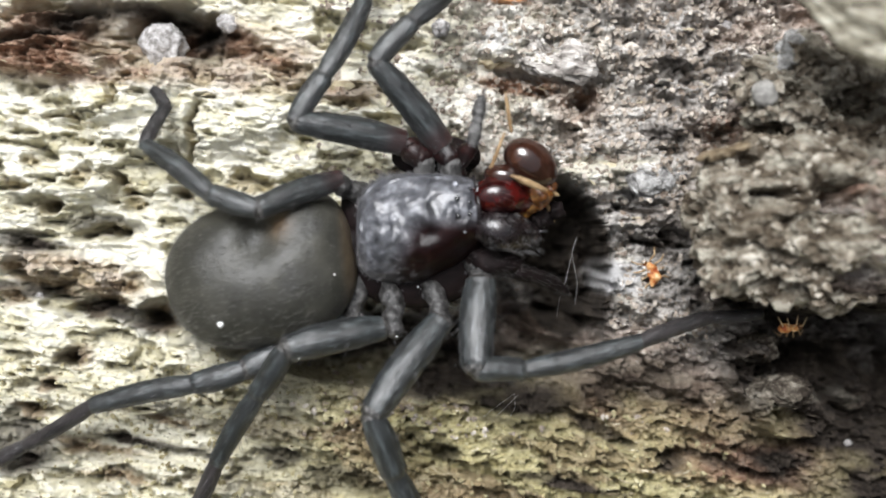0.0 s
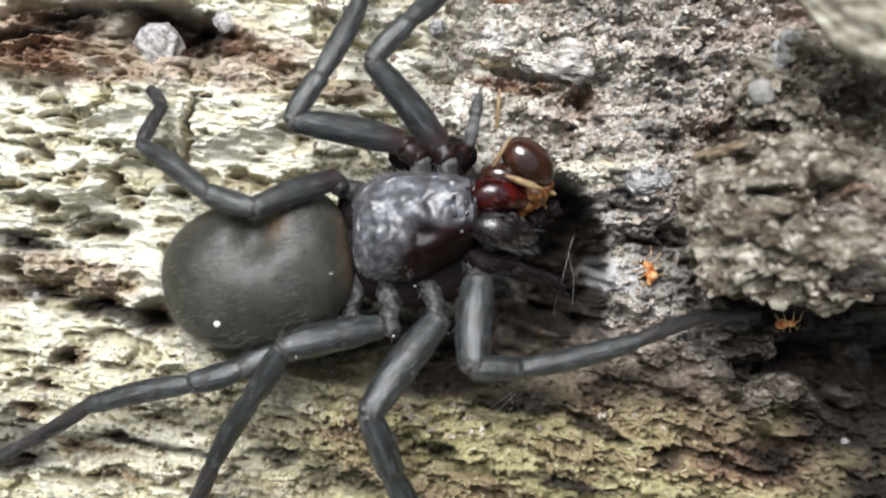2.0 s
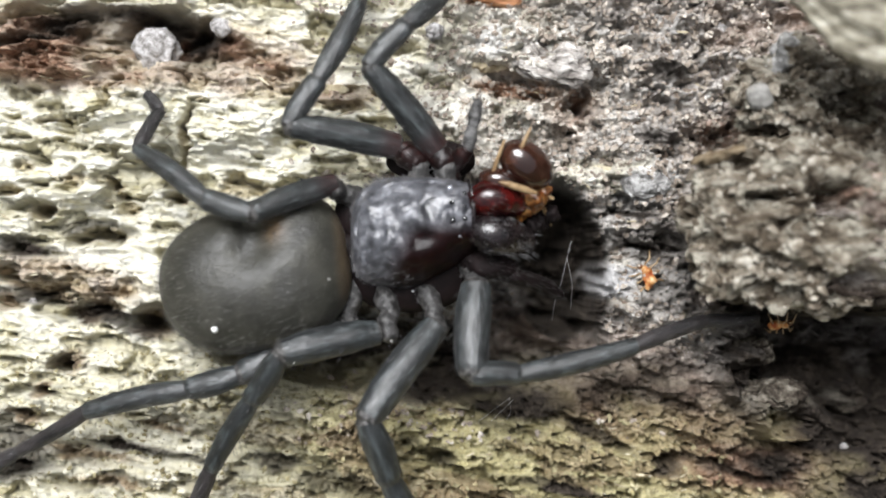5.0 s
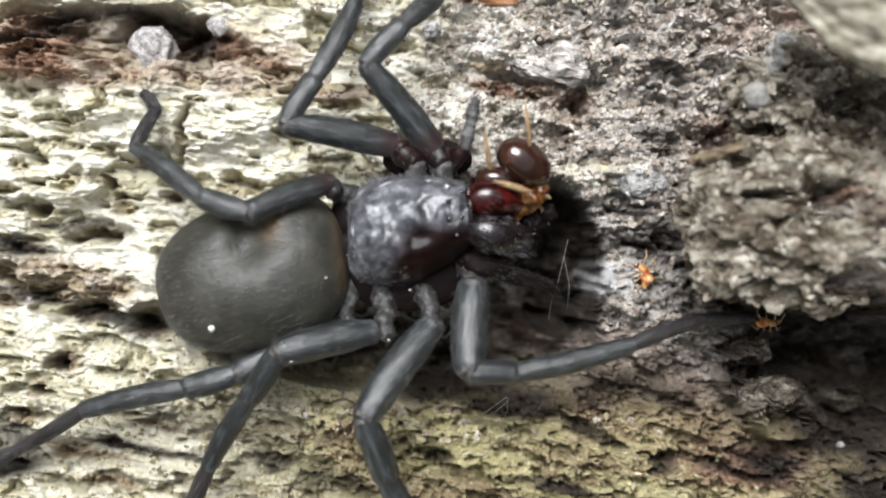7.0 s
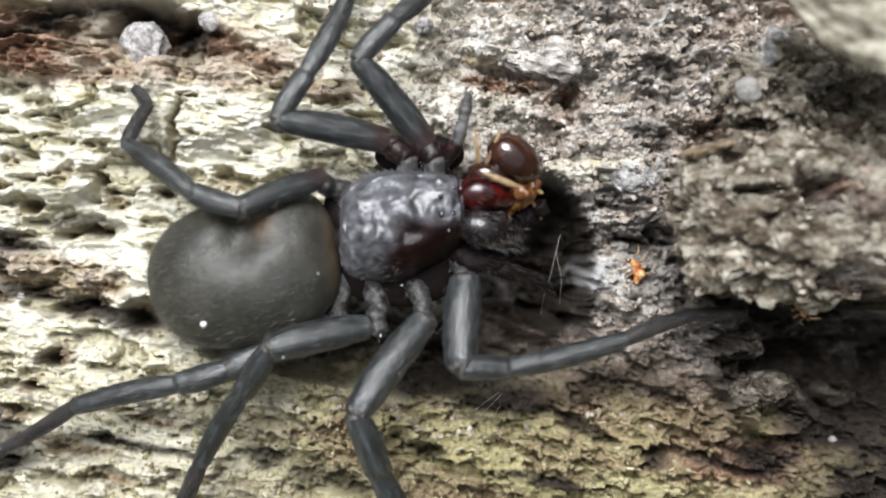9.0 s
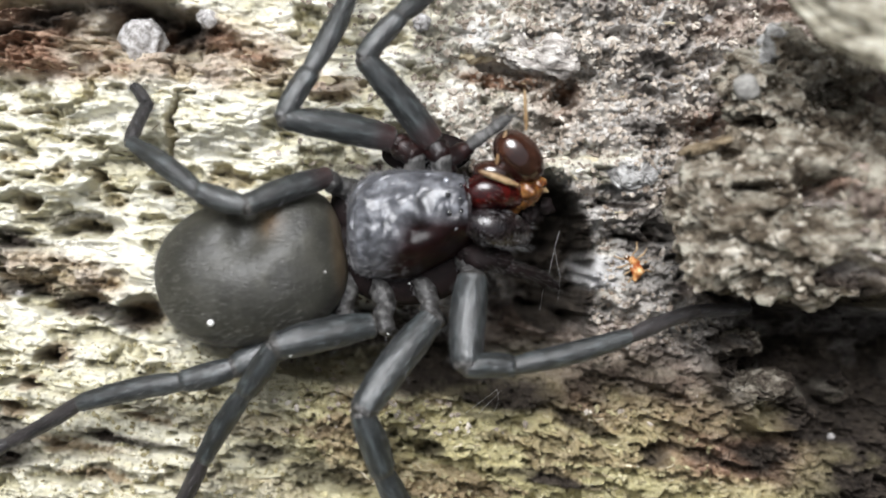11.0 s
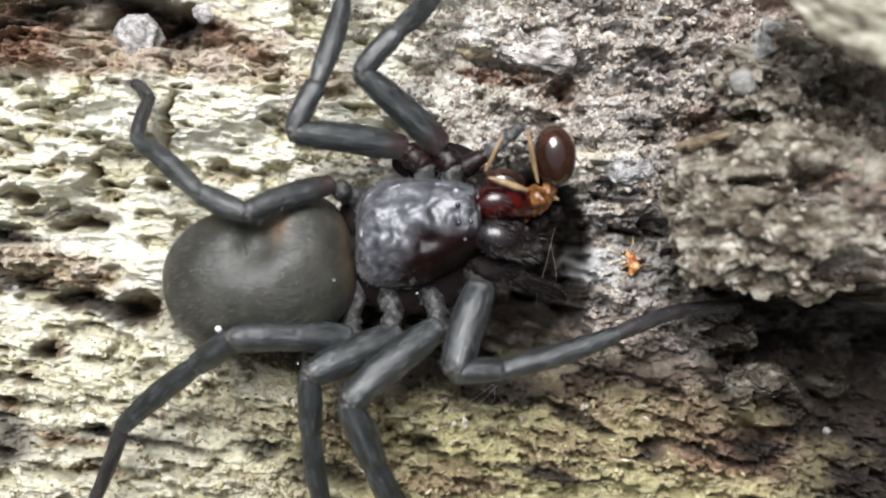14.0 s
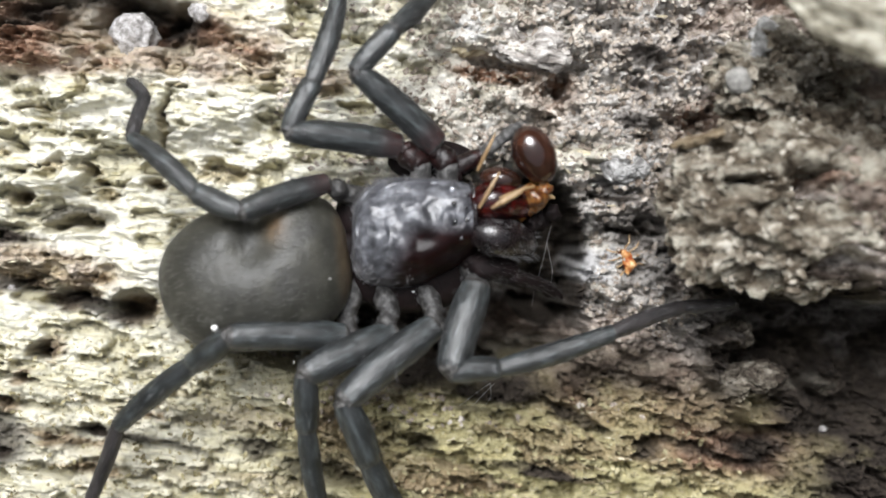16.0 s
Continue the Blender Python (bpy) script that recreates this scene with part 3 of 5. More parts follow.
def relief(x, y):
    """Height of the wood in mm."""
    u, v = grain_coords(x, y)
    olive, grey, red, black = zones(x, y)
    w = fractal(x / 0.9, y / 0.5, 7, 4) - 0.5
    h = 0.36 * (fractal(u / 5.0, v / 1.8, 0, 3) - 0.5)
    plate = fractal(u / 2.4, v / 0.9, 1, 5, 0.46)
    plates = 0.20 * step(0.40, 0.43, plate) + 0.15 * step(0.50, 0.525, plate) + 0.14 * step(0.60, 0.625, plate) + 0.3 * (plate - 0.5)
    lumps = 1 - 2.2 * np.abs(2 * fractal(u / 1.25 + 0.3 * w, v / 0.55, 13, 4, 0.5) - 1)
    h = h + (0.62 * plates + 0.20 * lumps) * (1 - 0.7 * grey) * (1 - 0.82 * olive)
    h = h + (0.20 - 0.10 * grey - 0.11 * olive) * (fractal(u / 0.6, v / 0.12, 2, 4, 0.58) - 0.5)
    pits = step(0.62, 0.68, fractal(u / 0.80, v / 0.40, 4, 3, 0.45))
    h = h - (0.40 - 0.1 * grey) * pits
    puff = 1 - np.abs(2 * fractal(x / 0.85, y / 0.60, 6, 5, 0.55) - 1) * 2.2
    grit = 1 - np.abs(2 * fractal(x / 0.22, y / 0.19, 10, 3, 0.6) - 1) * 2.2
    rotten = np.maximum(np.maximum(grey, red), 0.7 * black)
    whole = crust_plates(x, y) * (1 - rotten)
    h = h + 0.16 * whole
    h = h + (1 - 0.7 * whole) * (0.05 + 0.11 * olive + 0.38 * rotten) * puff + (1 - 0.5 * whole) * (0.06 + 0.06 * olive + 0.11 * rotten) * grit
    h = h - 0.42 * olive * step(0.60, 0.63, fractal(x / 0.36, y / 0.24, 12, 3, 0.5)) - 0.2 * olive * step(0.68, 0.73, fractal(x / 0.15, y / 0.12, 14, 2, 0.5))
    hole = step(0.58, 0.64, fractal(x / 0.75, y / 0.6, 11, 4, 0.55))
    h = h - 0.5 * grey * hole
    for cx, cy, rx, ry, tilt, depth in HOLLOWS:
        h = h - depth * spot(x + 0.5 * w, y + 0.45 * w, cx, cy, rx, ry, tilt, 0.4)
    for cx, cy, rx, ry, tilt in SHADED_HOLES_UPPER + SHADED_HOLES_LOWER:
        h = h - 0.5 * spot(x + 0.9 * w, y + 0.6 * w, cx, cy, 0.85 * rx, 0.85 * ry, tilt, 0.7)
    for cx, cy, rx, ry, tilt, high in HUMPS:
        h = h + high * spot(x + 0.6 * w, y + 0.5 * w, cx, cy, rx, ry, tilt, 0.5)
    inner = x - np.interp(y, EDGE_Y[::-1], EDGE_X[::-1]) + 1.5 * w
    lump = fractal(x / 1.7, y / 1.3, 8, 4) - 0.5
    bank = step(0.5, 1.6, inner) * 2.2 + step(1.5, 4.5, inner) * 2.0
    bank = bank * step(-1.785, -1.335, y + 0.7 * w)
    h = h + bank + np.clip(bank, 0, 2.6) * 1.5 * lump
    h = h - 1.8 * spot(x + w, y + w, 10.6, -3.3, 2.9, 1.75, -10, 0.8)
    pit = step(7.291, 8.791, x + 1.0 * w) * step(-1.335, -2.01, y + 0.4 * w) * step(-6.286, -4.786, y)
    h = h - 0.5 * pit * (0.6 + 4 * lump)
    far = np.maximum(np.abs(x) - 16, 0) + np.maximum(np.abs(y) - 10, 0)
    h = h * (1 / (1 + 0.02 * far))
    low = np.minimum(np.maximum(0.3 - y, 0), 9.0)
    out = np.maximum(np.abs(y) - 12, 0)
    side = 1 - np.exp(-out ** 2 / 9000.0)
    return h - 0.012 * low ** 2 - 0.4 * np.clip(-y - 8.7, 0, 6) - 130.0 * (side + (1 - side) * step(300, 420, np.abs(x)))


def ground_z(x, y):
    return float(relief(np.array([float(x)]), np.array([float(y)]))[0])


def axis(half, fine):
    inner = np.arange(-half, half + fine / 2, fine)
    steps = np.cumsum(fine * 1.3 ** np.arange(1, 60))
    steps = steps[steps < 6.0e4]
    return np.concatenate([-half - steps[::-1], inner, half + steps])


def wood_sheet():
    xs, ys = axis(14.5, 0.03), axis(8.6, 0.03)
    gx, gy = np.meshgrid(xs, ys)
    gz = relief(gx, gy)
    olive, grey, red, black = zones(gx, gy)
    nx, ny = len(xs), len(ys)
    co = np.stack([gx, gy, gz], -1).reshape(-1, 3) * MM
    i = (np.arange(ny - 1)[:, None] * nx + np.arange(nx - 1)[None, :]).ravel()
    quads = np.stack([i, i + 1, i + nx + 1, i + nx], -1)
    me = bpy.data.meshes.new("ground")
    me.vertices.add(len(co))
    me.vertices.foreach_set("co", co.astype(np.float32).ravel())
    me.loops.add(quads.size)
    me.loops.foreach_set("vertex_index", quads.ravel().astype(np.int32))
    me.polygons.add(len(quads))
    me.polygons.foreach_set("loop_start", np.arange(0, quads.size, 4, dtype=np.int32))
    me.polygons.foreach_set("use_smooth", np.ones(len(quads), dtype=bool))
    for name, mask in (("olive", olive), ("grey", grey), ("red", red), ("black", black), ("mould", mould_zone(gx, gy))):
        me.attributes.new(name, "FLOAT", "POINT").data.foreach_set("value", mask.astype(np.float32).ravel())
    me.update(calc_edges=True)
    me.materials.append(WOOD)
    return tagged(new("ground", me), "crumbling pale yellow and grey-brown rotten wood of a log", "rotten wood", kind="structure")


wood_sheet()



def woods():
    """An unseen dim ring added all round the log to block the low light, up to a third of the sky."""
    bm = bmesh.new()
    rng = random.Random(5)
    rings = []
    for r, z in ((3.0e3, -400), (3.0e3, 600), (3.1e3, 1500), (3.3e3, 2300), (3.6e3, 3000), (4.0e3, 3500)):
        rings.append([Vector((r * math.cos(a) * (1 + 0.06 * rng.random()), r * math.sin(a) * (1 + 0.06 * rng.random()), z * (0.9 + 0.2 * rng.random()))) for a in (2 * math.pi * k / 48 for k in range(48))])
    ring_surface(bm, rings, cap=False)
    bmesh.ops.solidify(bm, geom=bm.faces[:], thickness=60)
    m = surface("low_sky_block", [(0.3, (0.015, 0.02, 0.008)), (0.55, (0.05, 0.06, 0.025)), (0.8, (0.10, 0.12, 0.05))], 300, (1, 1, 1), (0.6, 0.8), 20, 40, 0.3)
    tagged(new("backdrop", mesh_of("backdrop", bm, m, smooth=False)), "unseen dim green ring added to block the low sky", "woods", kind="structure")


woods()

# ---- the spider ----
BODY = (-2.16, 0.015, 0)
spider = thing("spider", BODY, "black spider with a grey-olive abdomen, holding an ant in its jaws", "spider")


def abdomen():
    bm = bmesh.new()
    turn = Matrix.Rotation(radians(12), 3, "Z") @ Matrix.Rotation(radians(-3), 3, "Y")

    def dent(p, d):
        up = max(d.z, 0)
        hollow = math.exp(-(((p.x - 0.42 - 0.25 * (p.y - 1.3)) / 0.42) ** 2 + ((p.y - 1.45) / 0.62) ** 2))
        groove = math.exp(-(((p.y - 0.60 - 0.10 * p.x) / 0.38) ** 2)) * math.exp(-((p.x - 0.5) / 1.1) ** 2)
        p = p.copy()
        p.z -= up * (0.62 * hollow + 0.24 * groove)
        p.z += 0.04 * noise.noise(p * 1.3)
        if p.x < 0:
            p.y *= 1 + 0.02 * p.x
        k = min(max(p.x / 1.6, 0), 1) * min(max(p.y / 1.2, 0), 1)
        p.x += 0.16 * k
        p.y += 0.22 * k
        return p

    ovoid(bm, (2.44, 1.88, 1.55), (-4.6, -0.602, 1.72), turn, (0.80, 0.88, 0.98), (72, 56), dent)
    ob = part("abdomen", bm, ABDO, spider, "matt olive-black abdomen with a brown dent", BODY)
    bm = bmesh.new()
    rng = random.Random(4)
    c = Vector((-4.6, -0.602, 1.72))
    for i in range(2200):
        th, ph = math.acos(rng.uniform(-0.97, 0.97)), rng.uniform(-0.2, 3.3)
        d = Vector((math.cos(th), math.sin(th) * math.cos(ph), math.sin(th) * math.sin(ph)))
        p = Vector([math.copysign(abs(k) ** e, k) for k, e in zip(d, (0.80, 0.88, 0.98))])
        p = Vector((p.x * 2.44, p.y * 1.88, p.z * 1.55))
        p = dent(p, d)
        root = turn @ p + c
        lean = turn @ (Vector((-0.9, 0, 0)) + 0.18 * d)
        hair(bm, root - 0.02 * lean, root + lean * rng.uniform(0.08, 0.18), 0.0048)
    part("hair", bm, FUZZ, ob, "fine short bristles", BODY)
    bm = bmesh.new()
    lumpy(bm, 0.085, (-5.465, -1.859, 2.9), 0.2, 1.5, 3, 2)
    part("white_grain", bm, WHITE, ob, "white speck of dust", BODY)
    def mark(x, y, z):
        rim = step(2.05, 2.35, (x + 2.5) * 0.99 + 0.10 * (y + 0.6)) * step(-1.2, -0.4, y + 0.6)
        hollow = np.exp(-(((x + 1.85) / 0.26) ** 2 + ((y - 0.62) / 0.34) ** 2))
        return np.clip(0.4 * rim + 0.9 * hollow, 0, 1)

    set_mark(ob, mark)


def carapace():
    bm = bmesh.new()
    # along the back: x, y of the middle, half-width, top, rim height
    line = [(-2.152, 0.436, 0.479, 2.45, 2), (-2.068, 0.436, 0.874, 2.72, 1.75), (-1.885, 0.464, 1.156, 2.98, 1.6), (-1.533, 0.506, 1.354, 3.16, 1.5), (-0.900, 0.520, 1.410, 3.26, 1.45), (-0.338, 0.577, 1.354, 3.28, 1.45), (0.225, 0.689, 1.184, 3.24, 1.5), (0.577, 0.774, 1.043, 3.18, 1.6), (0.830, 0.830, 0.931, 3.05, 1.7), (0.970, 0.844, 0.818, 2.75, 1.8)]
    fine = []
    for a, b in zip(line, line[1:]):
        for k in range(16):
            fine.append([a[j] + (b[j] - a[j]) * k / 16 for j in range(5)])
    fine.append(list(line[-1]))
    rings = []
    for mx, my, w, top, rim in fine:
        c = Vector((mx, my, 0))
        ring = []
        for k in range(180):
            a = 2 * math.pi * k / 180
            cy, sz = math.cos(a), math.sin(a)
            lee = (0.32 + 0.3 * min(max((mx + 0.62) / 1.13, 0), 1)) * (1 if cy < 0 else 0)
            y = math.copysign(abs(cy) ** (0.72 + 0.25 * lee), cy) * w
            z = rim + (top - rim) * abs(sz) ** (0.62 + lee) if sz > 0 else rim - 0.5 * abs(sz)
            p = Vector((c.x, c.y + y, z))
            if sz > 0:
                rel = Vector((p.x - (-1.25), p.y - 0.56, 0))
                ang = math.atan2(rel.y, rel.x)
                rr = rel.length
                groove = max(0, math.cos(ang * 3 + 0.6)) ** 4 * math.exp(-((rr - 0.75) / 0.5) ** 2)
                fovea = math.exp(-((rel.y / 0.07) ** 2)) * math.exp(-(((rel.x + 0.15) / 0.3) ** 2))
                p.z -= 0.14 * groove + 0.14 * fovea
                q = p + 0.22 * noise.noise_vector(p * 1.8)
                q = Vector((0.60 * (0.87 * q.x + 0.5 * q.y), 1.25 * (-0.5 * q.x + 0.87 * q.y), q.z))
                head = min(max((p.x + 0.75 - 0.5 * (p.y - 0.4)) / 0.7, 0), 1) * min(max((0.95 - p.y) / 0.5, 0), 1)
                calm = (1 - min(lee, 0.5)) * (1 - 0.4 * head)
                swirl = Vector((1.5 * rr + 0.5 * ang, 0.9 * ang, 0.3 * rr)) + 0.3 * noise.noise_vector(p * 1.3)
                p.z += calm * (0.16 * noise.noise(q * 1.5) + 0.12 * noise.noise(swirl * 1.5) - 0.05 * (1 - min(1, 4 * abs(noise.noise(q * 2.0)))) + 0.018 * noise.noise(q * 6.0))
            ring.append(p)
        rings.append(ring)
    ring_surface(bm, rings)
    ob = part("carapace", bm, CARA, spider, "glossy wrinkled grey-black head shield", BODY)
    set_mark(ob, lambda x, y, z: step(0.8, 1.75, x - 0.45 * (y - 0.35)) * step(0.95, 0.4, y))
    bm = bmesh.new()
    rng = random.Random(12)
    for i in range(3600):
        ring = rings[rng.randrange(5, len(rings) - 36)]
        k = rng.randrange(3, 84)
        p = ring[k]
        rim = abs(k - 45) / 45
        if rng.random() > 0.12 + 0.9 * rim ** 3 or (p.x > -0.6 and p.y < 0.6):
            continue
        side = Vector((-0.75, math.cos(2 * math.pi * k / 180) * 0.6, 0.18))
        hair(bm, p, p + side * rng.uniform(0.06, 0.15), 0.0055)
    part("hair", bm, PALEHAIR, ob, "fine grey bristles", BODY)
    bm = bmesh.new()
    tube(bm, [(0.75, 1.792, 2.85), (0.83, 1.535, 3), (0.869, 1.187, 3.08), (0.884, 0.773, 3.05), (0.86, 0.43, 2.9), (0.755, 0.182, 2.6)], [0.04, 0.06, 0.06, 0.06, 0.06, 0.04], 12)
    part("clypeus", bm, JAW, ob, "glossy narrow front rim of the head", BODY)
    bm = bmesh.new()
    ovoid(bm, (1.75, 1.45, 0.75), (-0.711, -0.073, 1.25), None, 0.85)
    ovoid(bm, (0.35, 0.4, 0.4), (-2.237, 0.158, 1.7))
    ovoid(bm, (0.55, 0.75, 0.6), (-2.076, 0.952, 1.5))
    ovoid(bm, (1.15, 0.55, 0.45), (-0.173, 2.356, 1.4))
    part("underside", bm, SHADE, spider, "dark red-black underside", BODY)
    for k, (px, r, m) in enumerate([((0.344, 1.237, 3.22), 0.075, EYE), ((0.634, 1.144, 3.12), 0.06, EYE), ((0.371, 0.797, 3.22), 0.075, EYE), ((0.662, 0.841, 3.12), 0.07, EYE),
                                    ((0.304, 1.588, 3.05), 0.07, EYE_GLINT), ((0.664, 1.452, 3), 0.065, EYE), ((0.525, 0.442, 3.05), 0.07, EYE_GLINT), ((0.747, 0.595, 2.98), 0.065, EYE)]):
        bm = bmesh.new()
        bmesh.ops.create_uvsphere(bm, u_segments=16, v_segments=10, radius=r)
        bmesh.ops.translate(bm, verts=bm.verts, vec=Vector(px))
        part("eye", bm, m, ob, "", BODY)


def jaws():
    for name, pts, rad, m, n in (
        ("left", [(0.919, 1.268, 2.75), (1.167, 1.32, 2.85), (1.546, 1.337, 2.75), (1.916, 1.31, 2.35), (2.237, 1.219, 1.7), (2.353, 1.154, 1)],
         [0.36, 0.46, 0.48, 0.42, 0.32, 0.2], CHELA, 30),
        ("right", [(0.922, 0.545, 2.65), (1.141, 0.515, 2.78), (1.479, 0.446, 2.7), (1.843, 0.38, 2.4), (2.159, 0.3, 1.8), (2.309, 0.248, 1)],
         [0.34, 0.47, 0.50, 0.46, 0.36, 0.22], JAW, 120)):
        bm = bmesh.new()
        tube(bm, pts, rad, 20)
        rng = random.Random(n)
        for i in range(n):
            k = rng.randrange(1, 5)
            a = rng.uniform(-0.6, 2.6) if name == "right" else rng.uniform(0.9, 2.2)
            d = Vector((0.25, -math.cos(a), math.sin(a))) if name == "right" else Vector((0.3, math.cos(a), math.sin(a)))
            root = Vector(pts[k]) + Vector((rng.uniform(-0.2, 0.2), 0, 0)) + d * rad[k] * 0.95
            hair(bm, root, root + (d * 0.30 + Vector((0.7, -0.3, -0.2))) * rng.uniform(0.15, 0.36), 0.006, 1)
        part("jaw", bm, [m, PALEHAIR if name == "right" else HAIR], spider, "glossy dark red jaw" if name == "left" else "dark bristly jaw", BODY)


def segment_mesh(length, radii, seed, hairs, material, hair_len=0.22, root=0.14):
    """A leg segment along +x from the origin: slightly bowed, ribbed, with a pale rim where it meets the next."""
    bm = bmesh.new()
    n = len(radii)
    sides = 26
    rng = random.Random(seed)
    bow = 0.018 * length * (1 if seed % 2 else -1)

    def width(f):
        a = min(int(f * (n - 1)), n - 2)
        b = f * (n - 1) - a
        r = radii[a] + (radii[a + 1] - radii[a]) * b * b * (3 - 2 * b)
        return r * (1 - root * math.exp(-(f / 0.12) ** 2) - 0.12 * math.exp(-((1 - f) / 0.05) ** 2) + 0.03 * math.exp(-((f - 0.93) / 0.03) ** 2))

    def ring(x, r):
        f = min(max(x / length, 0), 1)
        out = []
        for j in range(sides):
            a = 2 * math.pi * j / sides
            q = r * (1 + 0.05 * noise.noise(Vector((x * 1.5 + seed, 2 * math.cos(a), 2 * math.sin(a)))) + 0.022 * noise.noise(Vector((x * 0.8, seed + 7 * math.cos(a), 7 * math.sin(a)))))
            out.append(Vector((x, bow * math.sin(math.pi * f) + q * math.cos(a), 0.94 * q * math.sin(a))))
        return out

    rings = [ring(-radii[0] * 0.6 * (1 - k), radii[0] * (1 - root) * math.sin(k * math.pi / 2)) for k in (0.2, 0.6, 0.9)]
    count = (n - 1) * 12
    rings += [ring(length * i / count, width(i / count)) for i in range(count + 1)]
    rings += [ring(length + radii[-1] * 0.6 * (1 - k), radii[-1] * 0.88 * math.sin(k * math.pi / 2)) for k in (0.9, 0.6, 0.2)]
    ring_surface(bm, rings)
    for f in bm.faces:
        if f.calc_center_median().x > length * 0.985 or f.calc_center_median().x < 0.0:
            f.material_index = 2
    for i in range(hairs):
        f = rng.uniform(0.02, 0.98)
        r = width(f)
        a = rng.uniform(0, 6.283)
        stiff = rng.random() < 0.03
        lean = 0.9 if stiff else 0.16
        d = Vector((1.0, lean * math.cos(a), lean * math.sin(a)))
        foot = Vector((f * length, bow * math.sin(math.pi * f) + 0.985 * r * math.cos(a), 0.925 * r * math.sin(a)))
        hair(bm, foot, foot + d * rng.uniform(0.5, 1.0) * hair_len * (1.3 if stiff else 0.85), 0.007 if stiff else 0.0046, 3 if rng.random() < 0.08 else 1)
    return mesh_of("segment", bm, [material, LEGHAIR, JOINT, PALEHAIR])


SEGMENTS = ("femur", "patella", "tibia", "metatarsus", "tarsus")


def aim(a, b):
    """The pose (in mm) of a segment that starts at a and points to b."""
    a, b = Vector(a), Vector(b)
    x = (b - a).normalized()
    y = Vector((0, 0, 1)).cross(x).normalized()
    z = x.cross(y)
    m = Matrix((x, y, z)).transposed().to_4x4()
    m.translation = a
    return m


# each leg: its base on the body, then its six joints before and after the spider's step, and the widths
LEGS = []


def add_leg(seed, base, before, after, widths):
    LEGS.append(dict(seed=seed, base=base, a=before, b=after, r=widths))


add_leg(1, [(0.199, 1.749, 2), (0.212, 2.214, 2.3)],
        [(-0.084, 2.65, 2.2), (-1.674, 4.598, 2.9), (-0.719, 5.654, 2.7), (0.32, 6.702, 2), (1.553, 7.78, 0.9), (2.613, 8.774, 0.4)],
        [(0.509, 2.309, 2.2), (-1.478, 4.097, 2.9), (-0.548, 5.115, 2.8), (0.366, 6.147, 2), (1.542, 7.674, 0.9), (2.637, 8.69, 0.4)],
        [(26, 26, 24, 19), (19, 20, 18), (18, 19, 15), (14, 12), (11, 9)])
add_leg(2, [(-0.484, 1.749, 2), (-0.451, 2.214, 2.3)],
        [(-1.037, 2.68, 2), (-3.668, 3.14, 2.8), (-2.974, 4.261, 2.6), (-1.989, 6.238, 1.9), (-1.528, 7.947, 0.8), (-1.247, 8.922, 0.4)],
        [(-0.452, 2.312, 2), (-3.152, 2.635, 2.8), (-2.536, 3.913, 2.6), (-1.92, 6.03, 1.9), (-1.472, 7.807, 0.8), (-1.215, 8.821, 0.4)],
        [(25, 27, 25, 19), (18, 20, 19), (18, 20, 16), (14, 12), (11, 9)])
add_leg(3, [(-1.916, 1.373, 1.8), (-2.433, 1.499, 2.2)],
        [(-2.671, 1.688, 2.6), (-4.492, 0.968, 3.45), (-5.722, 1.362, 3.2), (-7.455, 2.625, 2.3), (-7.018, 3.628, 1.7), (-7.368, 4.042, 1.45)],
        [(-2.121, 1.419, 2.6), (-4.247, 0.664, 3.45), (-5.309, 1.123, 3.2), (-7.074, 2.566, 2.3), (-6.829, 3.646, 1.7), (-7.316, 4.06, 1.45)],
        [(19, 22, 22, 19), (19, 21, 19), (18, 19, 13), (13, 11), (11, 9)])
add_leg(4, [(0.746, -0.201, 1.7), (0.882, -0.583, 2)],
        [(0.948, -0.806, 2.2), (0.824, -2.963, 2.9), (1.967, -2.985, 2.7), (4.894, -2.334, 2.2), (6.79, -1.744, 1.5), (8.154, -1.671, 1.2)],
        [(1.461, -1.206, 2.2), (0.798, -3.258, 2.9), (1.986, -3.23, 2.7), (4.925, -2.378, 2.2), (6.76, -1.787, 1.5), (8.13, -1.723, 1.2)],
        [(29, 32, 31, 27), (24, 22, 20), (19, 20, 16), (15, 13), (13, 11)])
add_leg(5, [(-0.417, -0.776, 1.6), (-0.114, -1.341, 1.9)],
        [(-0.113, -1.901, 2.1), (-1.752, -4.07, 3), (-1.221, -5.603, 2.4), (-0.202, -7.503, 1.4), (0.458, -8.994, 0.6), (0.834, -9.809, 0.3)],
        [(0.469, -2.14, 2.1), (-1.829, -3.975, 3), (-1.239, -5.549, 2.4), (-0.367, -7.333, 1.4), (0.294, -8.903, 0.6), (0.664, -9.723, 0.3)],
        [(26, 31, 30, 25), (24, 26, 24), (23, 23, 19), (16, 13), (12, 10)])
add_leg(6, [(-1.423, -0.848, 1.6), (-1.198, -1.526, 1.9)],
        [(-1.367, -1.948, 2.1), (-3.875, -2.47, 2.9), (-4.614, -3.615, 2.4), (-5.796, -5.493, 1.5), (-6.657, -7.129, 0.7), (-7.055, -8.097, 0.3)],
        [(-0.791, -2.442, 2.1), (-2.797, -3.328, 2.9), (-2.789, -4.75, 2.4), (-2.542, -6.8, 1.5), (-2.427, -8.557, 0.7), (-2.31, -9.543, 0.3)],
        [(24, 29, 29, 24), (21, 22, 20), (19, 19, 16), (16, 14), (12, 10)])
